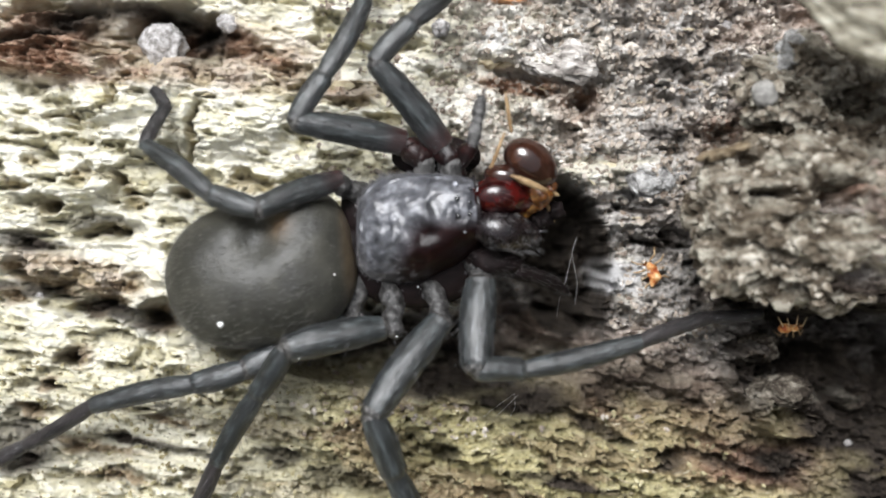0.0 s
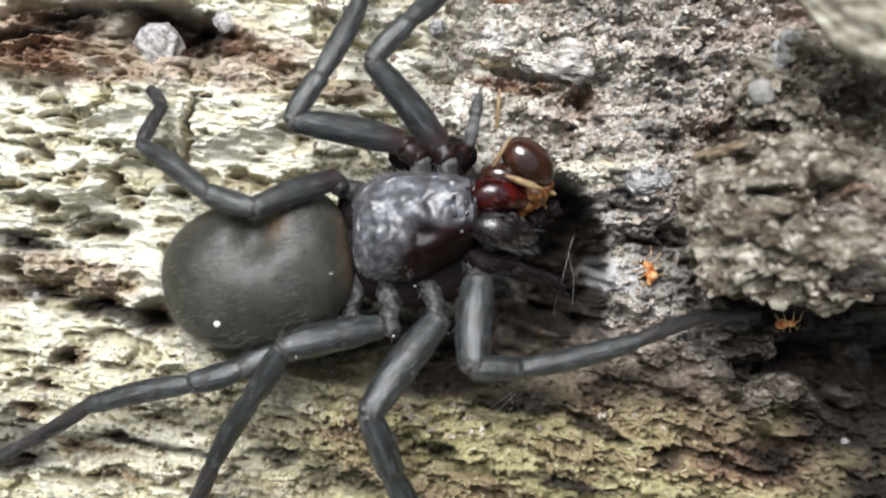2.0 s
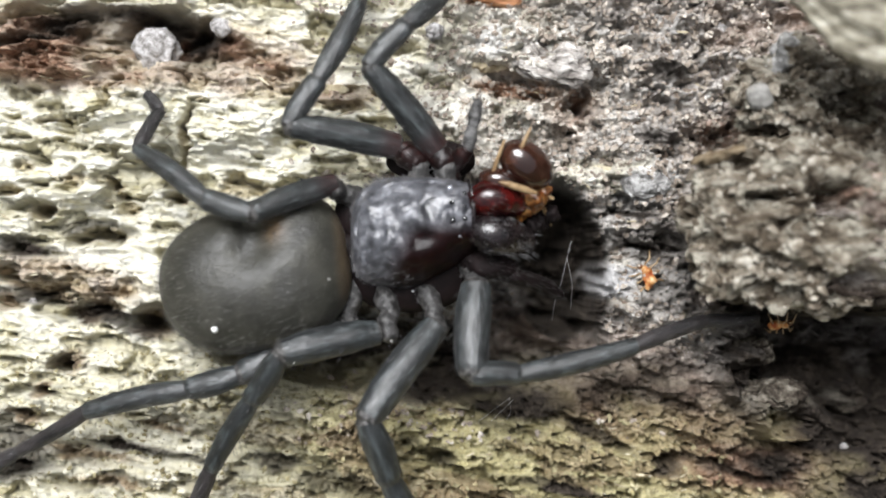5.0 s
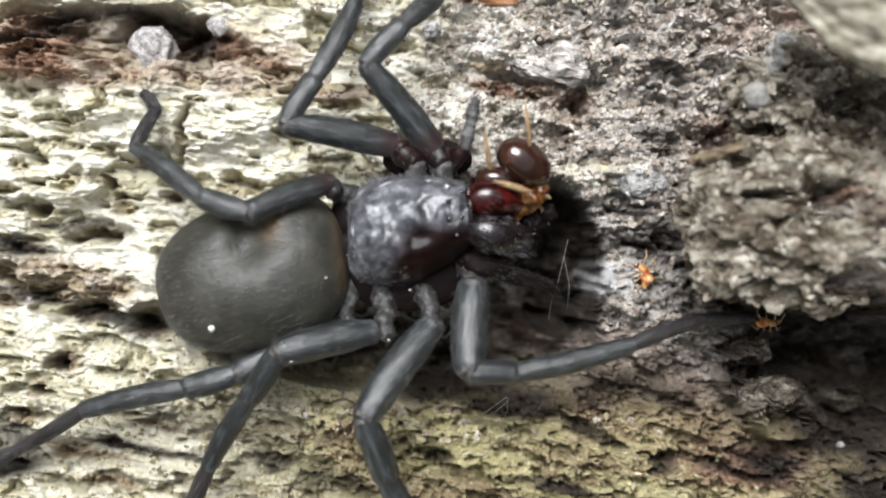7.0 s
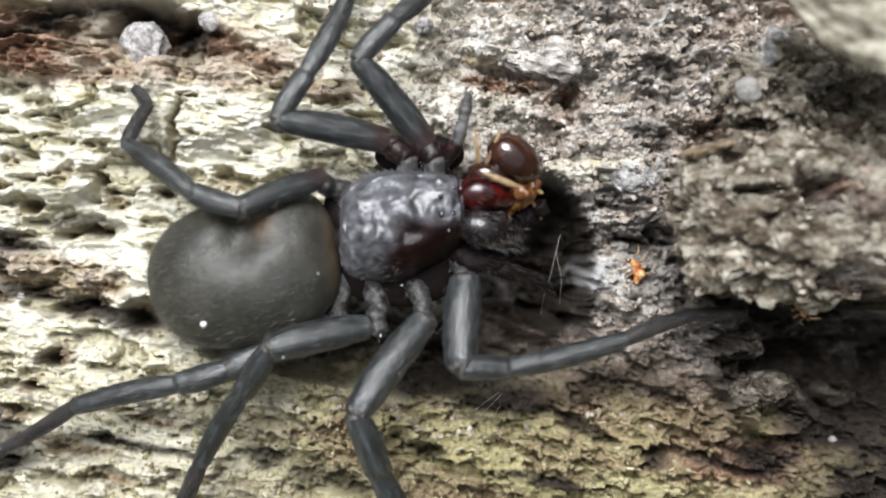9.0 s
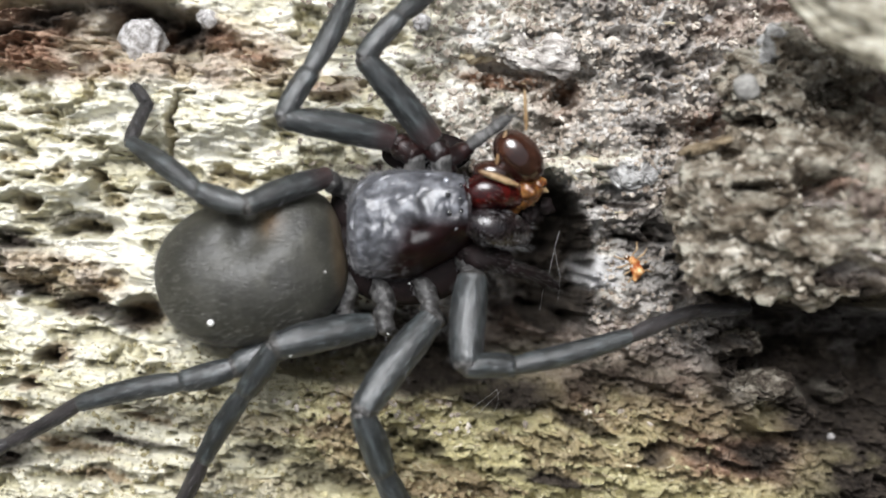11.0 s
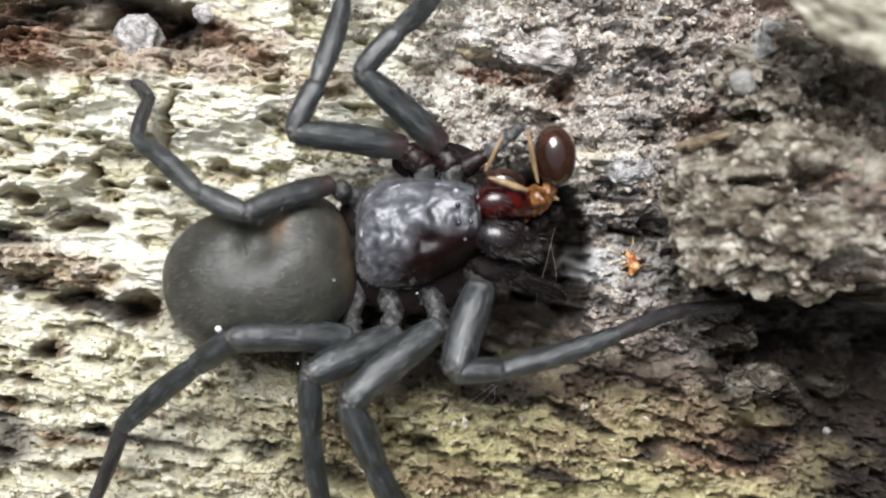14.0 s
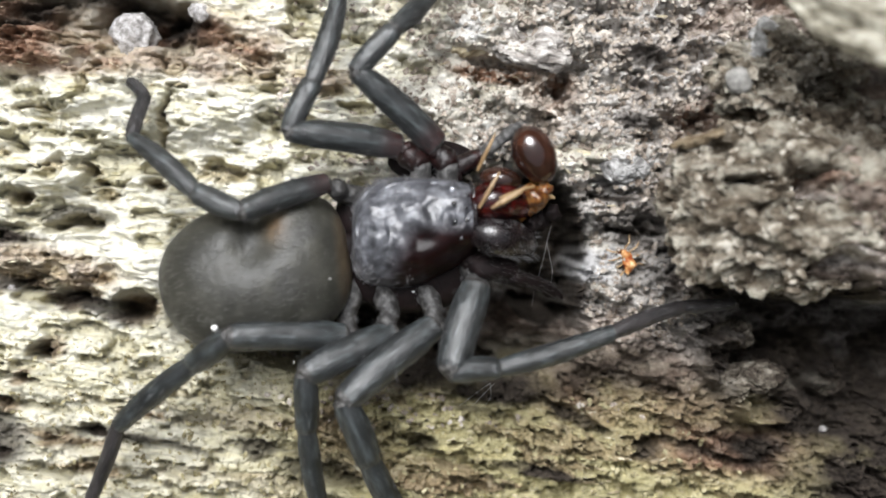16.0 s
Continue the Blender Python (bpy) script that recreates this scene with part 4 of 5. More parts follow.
add_leg(7, [(-2.082, -0.708, 1.4), (-2.292, -1.499, 1.5)],
        [(-2.364, -1.932, 1.5), (-5.006, -3.043, 2), (-6.261, -3.394, 1.9), (-8.823, -3.965, 1.5), (-10.885, -5.111, 0.7), (-11.535, -5.493, 0.5)],
        [(-1.903, -2.418, 2.3), (-4.626, -2.361, 3.1), (-5.628, -3.104, 2.5), (-7.728, -4.786, 1.5), (-8.553, -6.777, 0.7), (-8.867, -7.599, 0.4)],
        [(24, 28, 27, 22), (21, 23, 20), (20, 20, 16), (15, 12), (13, 16)])
leg_parts = []


def legs():
    for leg in LEGS:
        bm = bmesh.new()
        b0, b1 = Vector(leg["base"][0]), Vector(leg["base"][1])
        front = leg["seed"] < 3
        gnarled(bm, [b0, b0.lerp(b1, 0.45), b1], [0.25, 0.27, 0.25] if front else [0.26, 0.30, 0.24], leg["seed"], 0.03 if front else 0.045, hairs=36)
        root = part("leg", bm, [PALP if front else COXA, PALEHAIR], spider, "grey-black bristly jointed leg", BODY)
        bm = bmesh.new()
        a0 = Vector(leg["a"][0])
        gnarled(bm, [b1, b1.lerp(a0, 0.5) - Vector((0, 0, 0.1 if front else 0)), a0.lerp(Vector(leg["b"][0]), 0.3)], [0.27, 0.34, 0.31] if front else [0.23, 0.25, 0.24], leg["seed"] + 20, 0.04, hairs=28)
        part("trochanter", bm, [RED if front else COXA, PALEHAIR], root, "dark red joint" if leg["seed"] < 3 else "", BODY)
        leg["length"] = [0.5 * ((Vector(leg["a"][k + 1]) - Vector(leg["a"][k])).length + (Vector(leg["b"][k + 1]) - Vector(leg["b"][k])).length) for k in range(5)]
        for k, name in enumerate(SEGMENTS):
            length = leg["length"][k]
            me = segment_mesh(length, [q * 0.0141 for q in leg["r"][k]], leg["seed"] * 10 + k, (900, 360, 700, 360, 200)[k], TARSUS if k > 2 else LEG, 0.22, 0.14 if k else 0.06)
            ob = new(name, me)
            ob.parent = root
            if k < 3:
                set_mark(ob, lambda x, y, z: (step(0.75, 0.1, x) if k == 0 and leg["seed"] < 4 else 0.0) + 0 * x)
            leg_parts.append((leg, k, ob))


PALP_ROOT = (0.342, 2.15, 1.95)
PALP_LENGTH = 0.80


def palps():
    bm = bmesh.new()
    gnarled(bm, [(0.229, 1.845, 1.8), (0.313, 2.008, 1.95), (0.37, 2.204, 2)], [0.24, 0.30, 0.22], 31, 0.05, hairs=20)
    base = part("palp", bm, [RED, HAIR], spider, "short grey bristly feeler beside the jaws", BODY)
    bm = bmesh.new()
    gnarled(bm, [(0, 0, 0), (0.25, 0, 0.02), (0.55, 0, 0.03), (0.8, 0, 0)], [0.2, 0.24, 0.23, 0.17], 32, 0.03, hairs=60)
    thigh = part("palp_femur", bm, [RED, HAIR], base, "dark red femur")
    bm = bmesh.new()
    gnarled(bm, [(0, 0, 0), (0.3, 0, 0.03), (0.55, 0, -0.02), (0.85, 0, 0.0), (1.2, 0, -0.04)], [0.13, 0.17, 0.14, 0.17, 0.11], 33, 0.03, hairs=160)
    tip = part("palp_tip", bm, [PALP, PALEHAIR], base, "grey bristly tip")
    bm = bmesh.new()
    gnarled(bm, [(0.77, -0.157, 1.9), (1.108, -0.327, 2.05), (1.55, -0.356, 2), (1.868, -0.414, 1.9)], [0.3, 0.36, 0.33, 0.24], 34, 0.08, hairs=220)
    other = part("palp", bm, [SHADE, HAIR], spider, "black bristly feeler beside the jaws", BODY)
    bm = bmesh.new()
    gnarled(bm, [(1.438, -0.527, 1.95), (1.866, -0.584, 1.95), (2.393, -0.706, 1.5), (2.791, -0.862, 1), (3.198, -1.096, 0.5)], [0.15, 0.20, 0.19, 0.20, 0.12], 35, 0.05, hairs=320)
    part("palp_tip", bm, [SHADE, HAIR], other, "dark bristly tip", BODY)
    return thigh, tip


abdomen()
carapace()
jaws()
legs()
palp_femur, palp_tip = palps()
for speck in ((-0.622, -0.948, 2.2), (-2.652, -0.622, 3.05), (-3.503, -2.662, 3.1), (1.17, 3.148, 2.75), (-1.147, -2.168, 2.6)):
    bm = bmesh.new()
    lumpy(bm, 0.022, speck, 0.2, 1.5, 2, 2)
    part("dust_speck", bm, WHITE, spider, "white speck of dust", BODY)

# ---- the ant in its jaws ----
ANT = (2.454, 1.312, 2.3)
ant = thing("ant", ANT, "small ant with a glossy brown abdomen, held in the spider's jaws", "ant")


def ant_body():
    bm = bmesh.new()
    lumpy(bm, 0.36, (2.349, 1.336, 2.4), 0.32, 1.3, 3, 4)
    lumpy(bm, 0.26, (2.062, 1.088, 2.25), 0.5, 1.6, 5, 4)
    lumpy(bm, 0.20, (2.627, 1.517, 2.45), 0.4, 1.6, 7, 4)
    part("thorax", bm, AMBER, ant, "translucent amber crushed thorax", ANT)
    bm = bmesh.new()
    ovoid(bm, (0.52, 0.30, 0.34), (1.518, 1.797, 2.75), Matrix.Rotation(radians(-8), 3, "Z"))
    part("head", bm, GASTER, ant, "glossy dark brown head over the jaw", ANT)
    bm = bmesh.new()
    lumpy(bm, 0.34, (2.445, 0.801, 1.8), 0.4, 1.5, 9, 4)
    lumpy(bm, 0.22, (2.866, 0.984, 1.9), 0.4, 1.5, 4, 3)
    part("petiole", bm, SHADE, ant, "dark brown waist", ANT)
    bm = bmesh.new()
    tube(bm, [(2.539, 1.487, 2.5), (2.721, 1.417, 2.5), (2.869, 1.336, 2.4)], [0.05, 0.07, 0.04], 8)
    part("membrane", bm, CREAM, ant, "", ANT)
    bm = bmesh.new()

    def dent(p, d):
        p = p.copy()
        if p.x < 0:
            p.y *= 1 + 0.12 * p.x
            p.z *= 1 + 0.12 * p.x
        return p

    ovoid(bm, (0.77, 0.53, 0.52), (0.68, 0, 0), None, 0.97, (40, 28), dent)
    ga = part("gaster", bm, GASTER, ant, "glossy dark brown rounded abdomen")
    limbs = []
    for i in range(4):
        bm = bmesh.new()
        tube(bm, [(0, 0, 0), (0.35, 0, 0.03), (0.75, 0, 0.03), (1.0, 0, 0)], [0.04, 0.09, 0.08, 0.03] if i == 1 else [0.035, 0.055, 0.045, 0.022], 10)
        limbs.append(part("ant_leg", bm, CREAM if i == 1 else TAN, ant, "pale tan thin leg"))
    return ga, limbs


gaster, ant_limbs = ant_body()


# ---- mites ----
def mite(at, turn, label, size=1.0, curled=False):
    ob = thing("mite", at, label, "mite", "orange mites")
    bm = bmesh.new()
    if curled:
        gnarled(bm, [(-0.34 * size, 0.20 * size, 0.16), (-0.18 * size, 0, 0.2), (0.05 * size, -0.06 * size, 0.2), (0.2 * size, 0.02 * size, 0.18)], [0.08, 0.16, 0.15, 0.10], 41, 0.05)
    else:
        ovoid(bm, (0.24 * size, 0.17 * size, 0.16 * size), (-0.14 * size, 0.03 * size, 0.2 * size))
        ovoid(bm, (0.15 * size, 0.12 * size, 0.12 * size), (0.16 * size, 0, 0.2 * size))
    part("body", bm, MITE, ob)
    bm = bmesh.new()
    ovoid(bm, (0.11 * size, 0.09 * size, 0.09 * size), (0.32 * size, 0.06 * size, 0.2 * size))
    part("head", bm, AMBER, ob, "amber head")
    for i in range(8):
        s = 1 if i % 2 else -1
        x = (-0.22, -0.05, 0.12, 0.28)[i // 2] * size
        k = 0.8 + 0.08 * ((i * 5) % 7)
        bm = bmesh.new()
        tube(bm, [(x, s * 0.10 * size, 0.2 * size), (x * 1.3, s * 0.30 * k * size, 0.30 * size), (x * 1.9, s * 0.44 * k * size, 0.04)], [0.022 * size, 0.026 * size, 0.012 * size], 8)
        part("leg", bm, TAN, ob, "pale thin leg")
    ob.rotation_euler = (0, 0, radians(turn))
    return ob


still_mite = mite((5.491, -0.585, ground_z(5.491, -0.585) - 0.08), 120, "orange mite curled up on the grey wood", 0.95, True)
walking_mite = mite((8.809, -1.889, 1.5), 0, "orange mite creeping about a dark hollow", 0.8)


# ---- grains on the wood ----
def grain_thing(name, x, y, r, material, label, category, seed, squash=1.0, sink=0.3, amount=0.3, group=""):
    bm = bmesh.new()
    lumpy(bm, r, (0, 0, 0), amount, 2.0, seed, 4, squash)
    for v in bm.verts:
        v.co *= 1 + 0.03 * noise.noise(v.co * 7.0 / r) + 0.06 * noise.noise(v.co * 3.0 / r)
    ob = new(name, mesh_of(name, bm, material))
    ob.location = Vector((x, y, ground_z(x, y) + r * squash * (1 - sink))) * MM
    return tagged(ob, label, category, group)


grain_thing("mould_ball", -7.471, 5.416, 0.60, FRASS, "whitish crumbly ball lying in a brown hollow", "grain", 1, 0.95, -0.25, 0.28)
for px_, py_, r_ in ((-5.731, 6.016, 0.26), (7.546, 5.941, 0.2), (7.171, 4.846, 0.17), (-9.661, -2.835, 0.06), (-0.06, 5.791, 0.22), (11.086, -5.311, 0.1), (-10.711, -1.26, 0.1)):
    grain_thing("pale_grain", px_, py_, r_, FRASS, "small whitish grain on the rotten wood", "grain", int(px_ * 10) % 17, 0.8, 0.35, 0.35, "whitish grains")


def crumbs(name, count, seed, area, size, material, label, long=1.0, grey_only=False):
    """Loose bits of wood strewn over the sheet."""
    rng = np.random.RandomState(seed)
    x = rng.uniform(area[0], area[1], count)
    y = rng.uniform(area[2], area[3], count)
    olive, grey, red, black = zones(x, y)
    keep = rng.rand(count) < (0.12 + 0.88 * grey if grey_only else 0.12 + 0.88 * (1 - grey)) * (1 - step(0.2, 0.5, black))
    x, y = x[keep], y[keep]
    z = relief(x, y)
    verts, faces = [], []
    for i in range(len(x)):
        s = size * (0.35 + 1.3 * rng.rand() ** 2)
        a = rng.uniform(0, 6.28) if long < 2 else -0.12 + 0.35 * rng.randn()
        tip = rng.uniform(-0.35, 0.35)
        b = len(verts)
        for cx, n, r in ((-1.0, 1, 0), (-0.45, 4, 0.9), (0.35, 4, 1.0), (1.0, 1, 0)):
            turn = rng.uniform(0, 6.28)
            for k in range(n):
                q = turn + k * 1.571 + rng.uniform(-0.4, 0.4)
                rr = r * (0.55 + 0.6 * rng.rand())
                lx, ly, lz = cx * s * long * (0.7 + 0.5 * rng.rand()), s * rr * math.cos(q), s * rr * math.sin(q) * 0.85
                lz += lx * tip
                verts.append(((x[i] + lx * math.cos(a) - ly * math.sin(a)) * MM, (y[i] + lx * math.sin(a) + ly * math.cos(a)) * MM, (z[i] + lz + 0.2 * s) * MM))
        for k in range(4):
            j = (k + 1) % 4
            faces.append([b, b + 1 + j, b + 1 + k])
            faces.append([b + 1 + k, b + 1 + j, b + 5 + j, b + 5 + k])
            faces.append([b + 5 + k, b + 5 + j, b + 9])
    me = bpy.data.meshes.new(name)
    me.from_pydata(verts, [], faces)
    me.materials.append(material)
    return tagged(new(name, me), label, "wood crumbs", kind="stuff")


CRUMB = surface("wood_crumb", [(0.3, (0.12, 0.09, 0.068)), (0.5, (0.31, 0.265, 0.22)), (0.7, (0.60, 0.55, 0.485))], 0.5, (1, 1, 1), (0.7, 0.9), 0.02, 0.05, 0.3)
CRUST = surface("olive_crumb", [(0.3, (0.13, 0.105, 0.055)), (0.5, (0.30, 0.265, 0.15)), (0.7, (0.47, 0.43, 0.28))], 0.5, (1, 1, 1), (0.7, 0.9), 0.02, 0.05, 0.3)
FIBRE = surface("wood_fibre", [(0.3, (0.24, 0.19, 0.115)), (0.5, (0.44, 0.385, 0.265)), (0.7, (0.66, 0.61, 0.475))], 0.6, (1, 1, 1), (0.7, 0.9), 0.02, 0.05, 0.3)
crumbs("wood_crumbs", 14000, 21, (-4, 9, -5, 7.5), 0.07, CRUMB, "grey-brown crumbs of rotten wood", 1.3, True)
crumbs("crust_crumbs", 2600, 23, (-12.5, 9, -8, -2.6), 0.055, CRUST, "yellowish crumbs of rotten wood", 1.4)
crumbs("wood_fibres", 2200, 22, (-13, 13, -8, 8), 0.022, FIBRE, "pale loose wood fibres", 7.0)



def wood_piece(at, size, tilt, seed, material, label, fray=0.12):
    """A loose frayed piece of wood with its grain along its length."""
    bm = bmesh.new()
    bmesh.ops.create_icosphere(bm, subdivisions=5, radius=1.0)
    turn = Matrix.Rotation(radians(tilt), 3, "Z")
    off = Vector((seed * 4.3, seed * 1.7, seed))
    for v in bm.verts:
        d = v.co.copy()
        p = Vector([math.copysign(abs(c) ** 0.75, c) * k for c, k in zip(d, size)])
        q = Vector((p.x * 1.2, p.y * 4.0, p.z * 4.0)) + off
        p += d * (fray * 1.3 * noise.noise(q * 0.8) + fray * noise.noise(q * 2.0)) + fray * 0.5 * noise.noise_vector(q * 3.1)
        p.x += 1.6 * fray * noise.noise(Vector((0, p.y * 7, p.z * 7)) + off) * d.x
        v.co = turn @ p
    ob = new("wood_piece", mesh_of("wood_piece", bm, material, smooth=False))
    ob.location = Vector((at[0], at[1], ground_z(*at) + 0.35 * size[2])) * MM
    return tagged(ob, label, "wood piece", "loose wood pieces")


GREYWOOD = surface("grey_fibrous_wood", [(0.32, (0.12, 0.105, 0.093)), (0.5, (0.32, 0.295, 0.27)), (0.68, (0.62, 0.59, 0.55))], 0.25, (3, 1, 1), (0.7, 0.9), 0.05, 0.06, 0.3)
wood_piece((6.35, 5.8), (0.30, 0.035, 0.035), -2, 2, FIBRE, "thin pale straw of wood lying on the crumbs", 0.02)
wood_piece((1.56, 6.586), (0.60, 0.16, 0.14), -4, 3, surface("rust_wood", [(0.3, (0.16, 0.065, 0.028)), (0.5, (0.30, 0.135, 0.06)), (0.7, (0.46, 0.26, 0.14))], 0.4, (4, 1, 1), (0.6, 0.8), 0.02, 0.06, 0.3),
           "rust-brown smooth splinter of wood", 0.05)
wood_piece((-2.76, 4.291), (0.42, 0.13, 0.12), -6, 4, FIBRE, "ochre splinter lying on the pale wood", 0.06)


def splinter():
    """A bare splinter of sapwood that stands out over the bank."""
    bm = bmesh.new()
    a, b = Vector((7.879, 6.203, 5.4)), Vector((11.17, 4.28, 7.2))
    d = (b - a).normalized()
    s = Vector((-d.y, d.x, 0)).normalized()
    rings = []
    for i in range(60):
        f = i / 59
        c = a.lerp(b, f)
        w = 0.25 + 0.85 * min(1, f * 2.2) + 0.06 * noise.noise(Vector((f * 9, 0, 0)))
        ring = []
        for k in range(90):
            q = 2 * math.pi * k / 90
            y, z = math.cos(q), math.sin(q)
            rib = 0.28 * noise.noise(Vector((f * 1.6, y * 5.0, 3))) + 0.10 * noise.noise(Vector((f * 5, y * 12.0, 9)))
            ring.append(c + s * (w * y) + Vector((0, 0, 0.35 * abs(z) ** 0.6 * (1 if z > 0 else -1) + (rib if z > 0 else 0) - 0.25 * y)))
        rings.append(ring)
    ring_surface(bm, rings)
    ob = new("splinter", mesh_of("splinter", bm, BOARD))
    return tagged(ob, "pale bare splinter of sapwood over the bank", "splinter")


splinter()

BARK = surface("bark_crust", [(0.30, (0.028, 0.020, 0.013)), (0.42, (0.092, 0.072, 0.050)), (0.52, (0.178, 0.156, 0.122)), (0.68, (0.36, 0.338, 0.28))], 0.5, (1.7, 1, 1),
               (0.75, 0.95), 0.09, 0.10, 0.25)
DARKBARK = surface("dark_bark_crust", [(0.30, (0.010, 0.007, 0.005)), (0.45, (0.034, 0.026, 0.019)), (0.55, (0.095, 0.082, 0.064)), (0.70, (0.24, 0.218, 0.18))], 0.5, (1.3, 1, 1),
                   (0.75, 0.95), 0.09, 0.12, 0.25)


def bark_chunk(at, size, tilt, seed, rough=1.0, material=None, detail=6, pits=(), name="bark_chunk",
               label="crumbling grey-brown bark jutting out over the wood", category="bark", group="bark chunks"):
    """A crumbling lump of bark that juts out over the wood; pits: x, y, half-length, half-width, depth."""
    bm = bmesh.new()
    bmesh.ops.create_icosphere(bm, subdivisions=detail, radius=1.0)
    turn = Matrix.Rotation(radians(tilt), 3, "Z")
    off = Vector((seed * 5.1, seed * 2.7, seed))
    for v in bm.verts:
        d = v.co.copy()
        p = Vector([math.copysign(abs(c) ** 0.8, c) * k for c, k in zip(d, size)])
        q = Vector((p.x * 0.7, p.y, p.z))
        n = 0.6 * noise.noise(q * 0.7 + off) + 0.36 * noise.noise(q * 1.7 + off) + 0.16 * noise.noise(Vector((q.x * 0.6, q.y * 3.2, q.z)) + off)
        hole = max(0.0, noise.noise(q * 1.5 - off) - 0.15) * 1.9 + max(0.0, noise.noise(q * 3.6 - off) - 0.15) * 0.9
        p += d * (n - hole) * rough
        p += rough * (0.20 * noise.noise_vector(q * 3.0 + off) + 0.17 * noise.noise_vector(q * 6.5 + off) + 0.10 * noise.noise_vector(q * 13.0 + off))
        p = turn @ p + Vector(at)
        for cx, cy, rx, ry, deep in pits:
            e = math.hypot((p.x - cx) / rx, (p.y - cy) / ry) + 0.5 * noise.noise(p * 2.5)
            if p.z > at[2] - 0.5 and e < 1.2:
                t = min(1.0, 1.2 - e)
                p.z -= 0.8 * deep * t * t * (3 - 2 * t)
        v.co = p
    tops = [f.calc_center_median() for f in bm.faces if f.normal.z > 0.1]
    ob = new(name, mesh_of(name, bm, material or BARK, smooth=False))
    tagged(ob, label, category, group)
    return tops


def top_at(tops, x, y):
    """Height of the bark over a place in the plan."""
    return max((p for p in tops if math.hypot(p.x - x, p.y - y) < 0.25), key=lambda p: p.z).z


def bark_grit(tops, count, seed, material, label):
    """Loose grains that lie on a lump of bark."""
    rng = random.Random(seed)
    tpl = bmesh.new()
    bmesh.ops.create_icosphere(tpl, subdivisions=1, radius=1.0)
    unit = [v.co.copy() for v in tpl.verts]
    tris = [[v.index for v in f.verts] for f in tpl.faces]
    tpl.free()
    verts, faces = [], []
    for p in rng.sample(tops, count):
        r = 0.03 + 0.12 * rng.random() ** 3
        turn = Matrix.Rotation(rng.uniform(0, 6.28), 3, "Z") @ Matrix.Rotation(rng.uniform(-0.6, 0.6), 3, "X")
        old = len(verts)
        for d in unit:
            k = r * rng.uniform(0.55, 1.25)
            verts.append((p + turn @ Vector((1.7 * d.x * k, d.y * k, 0.6 * d.z * k))) * MM)
        faces += [[old + i for i in t] for t in tris]
    me = bpy.data.meshes.new("bark_crumbs")
    me.from_pydata(verts, [], faces)
    me.materials.append(material)
    tagged(new("bark_crumbs", me), label, "wood crumbs", kind="stuff")


BARKGRIT = surface("bark_grit", [(0.32, (0.05, 0.037, 0.025)), (0.5, (0.20, 0.17, 0.13)), (0.68, (0.44, 0.41, 0.35))], 0.5, (1, 1, 1), (0.75, 0.95), 0.03, 0.08, 0.25)
near_bank = bark_chunk((9.904, 0.735, 2.9), (3.9, 2.1, 1.7), 3, 1, 0.75, BARK, 7, [(9.4, 1.15, 0.5, 0.45, 2.4), (7.8, 1.32, 0.65, 0.12, 1.6), (6.4, 0.3, 0.3, 0.2, 0.5), (8.3, -0.4, 0.5, 0.2, 0.7), (10.5, -0.75, 1.2, 0.55, 2.4), (7.3, 2.1, 0.3, 0.15, 0.6)])
far_bank = bark_chunk((10.015, 3.511, 2.6), (2.7, 1.3, 1.3), -14, 2, 0.95, BARK, 7, [(9.75, 3.45, 0.6, 0.5, 1.6), (8.5, 3.75, 0.35, 0.3, 1.0), (9.2, 2.6, 0.4, 0.2, 0.8)])
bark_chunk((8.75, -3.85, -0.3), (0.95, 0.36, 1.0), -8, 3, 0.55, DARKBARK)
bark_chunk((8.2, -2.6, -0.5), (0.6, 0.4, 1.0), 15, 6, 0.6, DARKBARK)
ASH = surface("ash_grey_crust", [(0.32, (0.13, 0.125, 0.12)), (0.5, (0.30, 0.295, 0.285)), (0.68, (0.52, 0.515, 0.505))], 0.3, (1, 1, 1), (0.75, 0.95), 0.06, 0.07, 0.25)
bark_chunk((5.5, 1.75, 0.45), (0.55, 0.32, 0.4), -10, 9, 0.3, ASH, 5, (), "wood_piece", "ash-grey crumbly lump beside the bark", "wood piece", "loose wood pieces")
bark_chunk((8.55, 4.75, 2.9), (0.6, 0.5, 0.5), 10, 10, 0.35, ASH, 5, (), "wood_piece", "dark ash-grey crumbly lump lying on the bark", "wood piece", "loose wood pieces")
OCHRE = surface("ochre_wood", [(0.32, (0.05, 0.035, 0.02)), (0.5, (0.155, 0.115, 0.07)), (0.68, (0.31, 0.255, 0.175))], 0.2, (3, 1, 1), (0.7, 0.9), 0.06, 0.06, 0.3)
bark_chunk((6.75, 2.3, top_at(near_bank, 6.9, 2.1) - 0.05), (0.7, 0.12, 0.18), 14, 11, 0.26, OCHRE, 5, (), "wood_piece", "ochre strand of wood along the bark", "wood piece", "loose wood pieces")
bark_grit(near_bank, 1100, 1, BARKGRIT, "tan crumbs lying on the crumbling bark")
bark_grit(far_bank, 700, 2, BARKGRIT, "grey crumbs lying on the crumbling bark")
bark_chunk((4.3, 2.1, 0.1), (0.85, 0.2, 0.2), -3, 8, 0.24, FIBRE, 5, (), "wood_piece", "pale fibrous strip of rotten wood", "wood piece", "loose wood pieces")
bark_chunk((2.95, 5.05, 0.55), (1.1, 0.55, 0.5), -14, 4, 0.40, GREYWOOD, 6, (), "wood_piece", "frayed grey-beige lump of rotten wood", "wood piece", "loose wood pieces")
bark_chunk((1.35, 5.05, 0.1), (0.62, 0.2, 0.22), 6, 5, 0.25, FIBRE, 5, (), "wood_piece", "pale fibrous strip of rotten wood", "wood piece", "loose wood pieces")


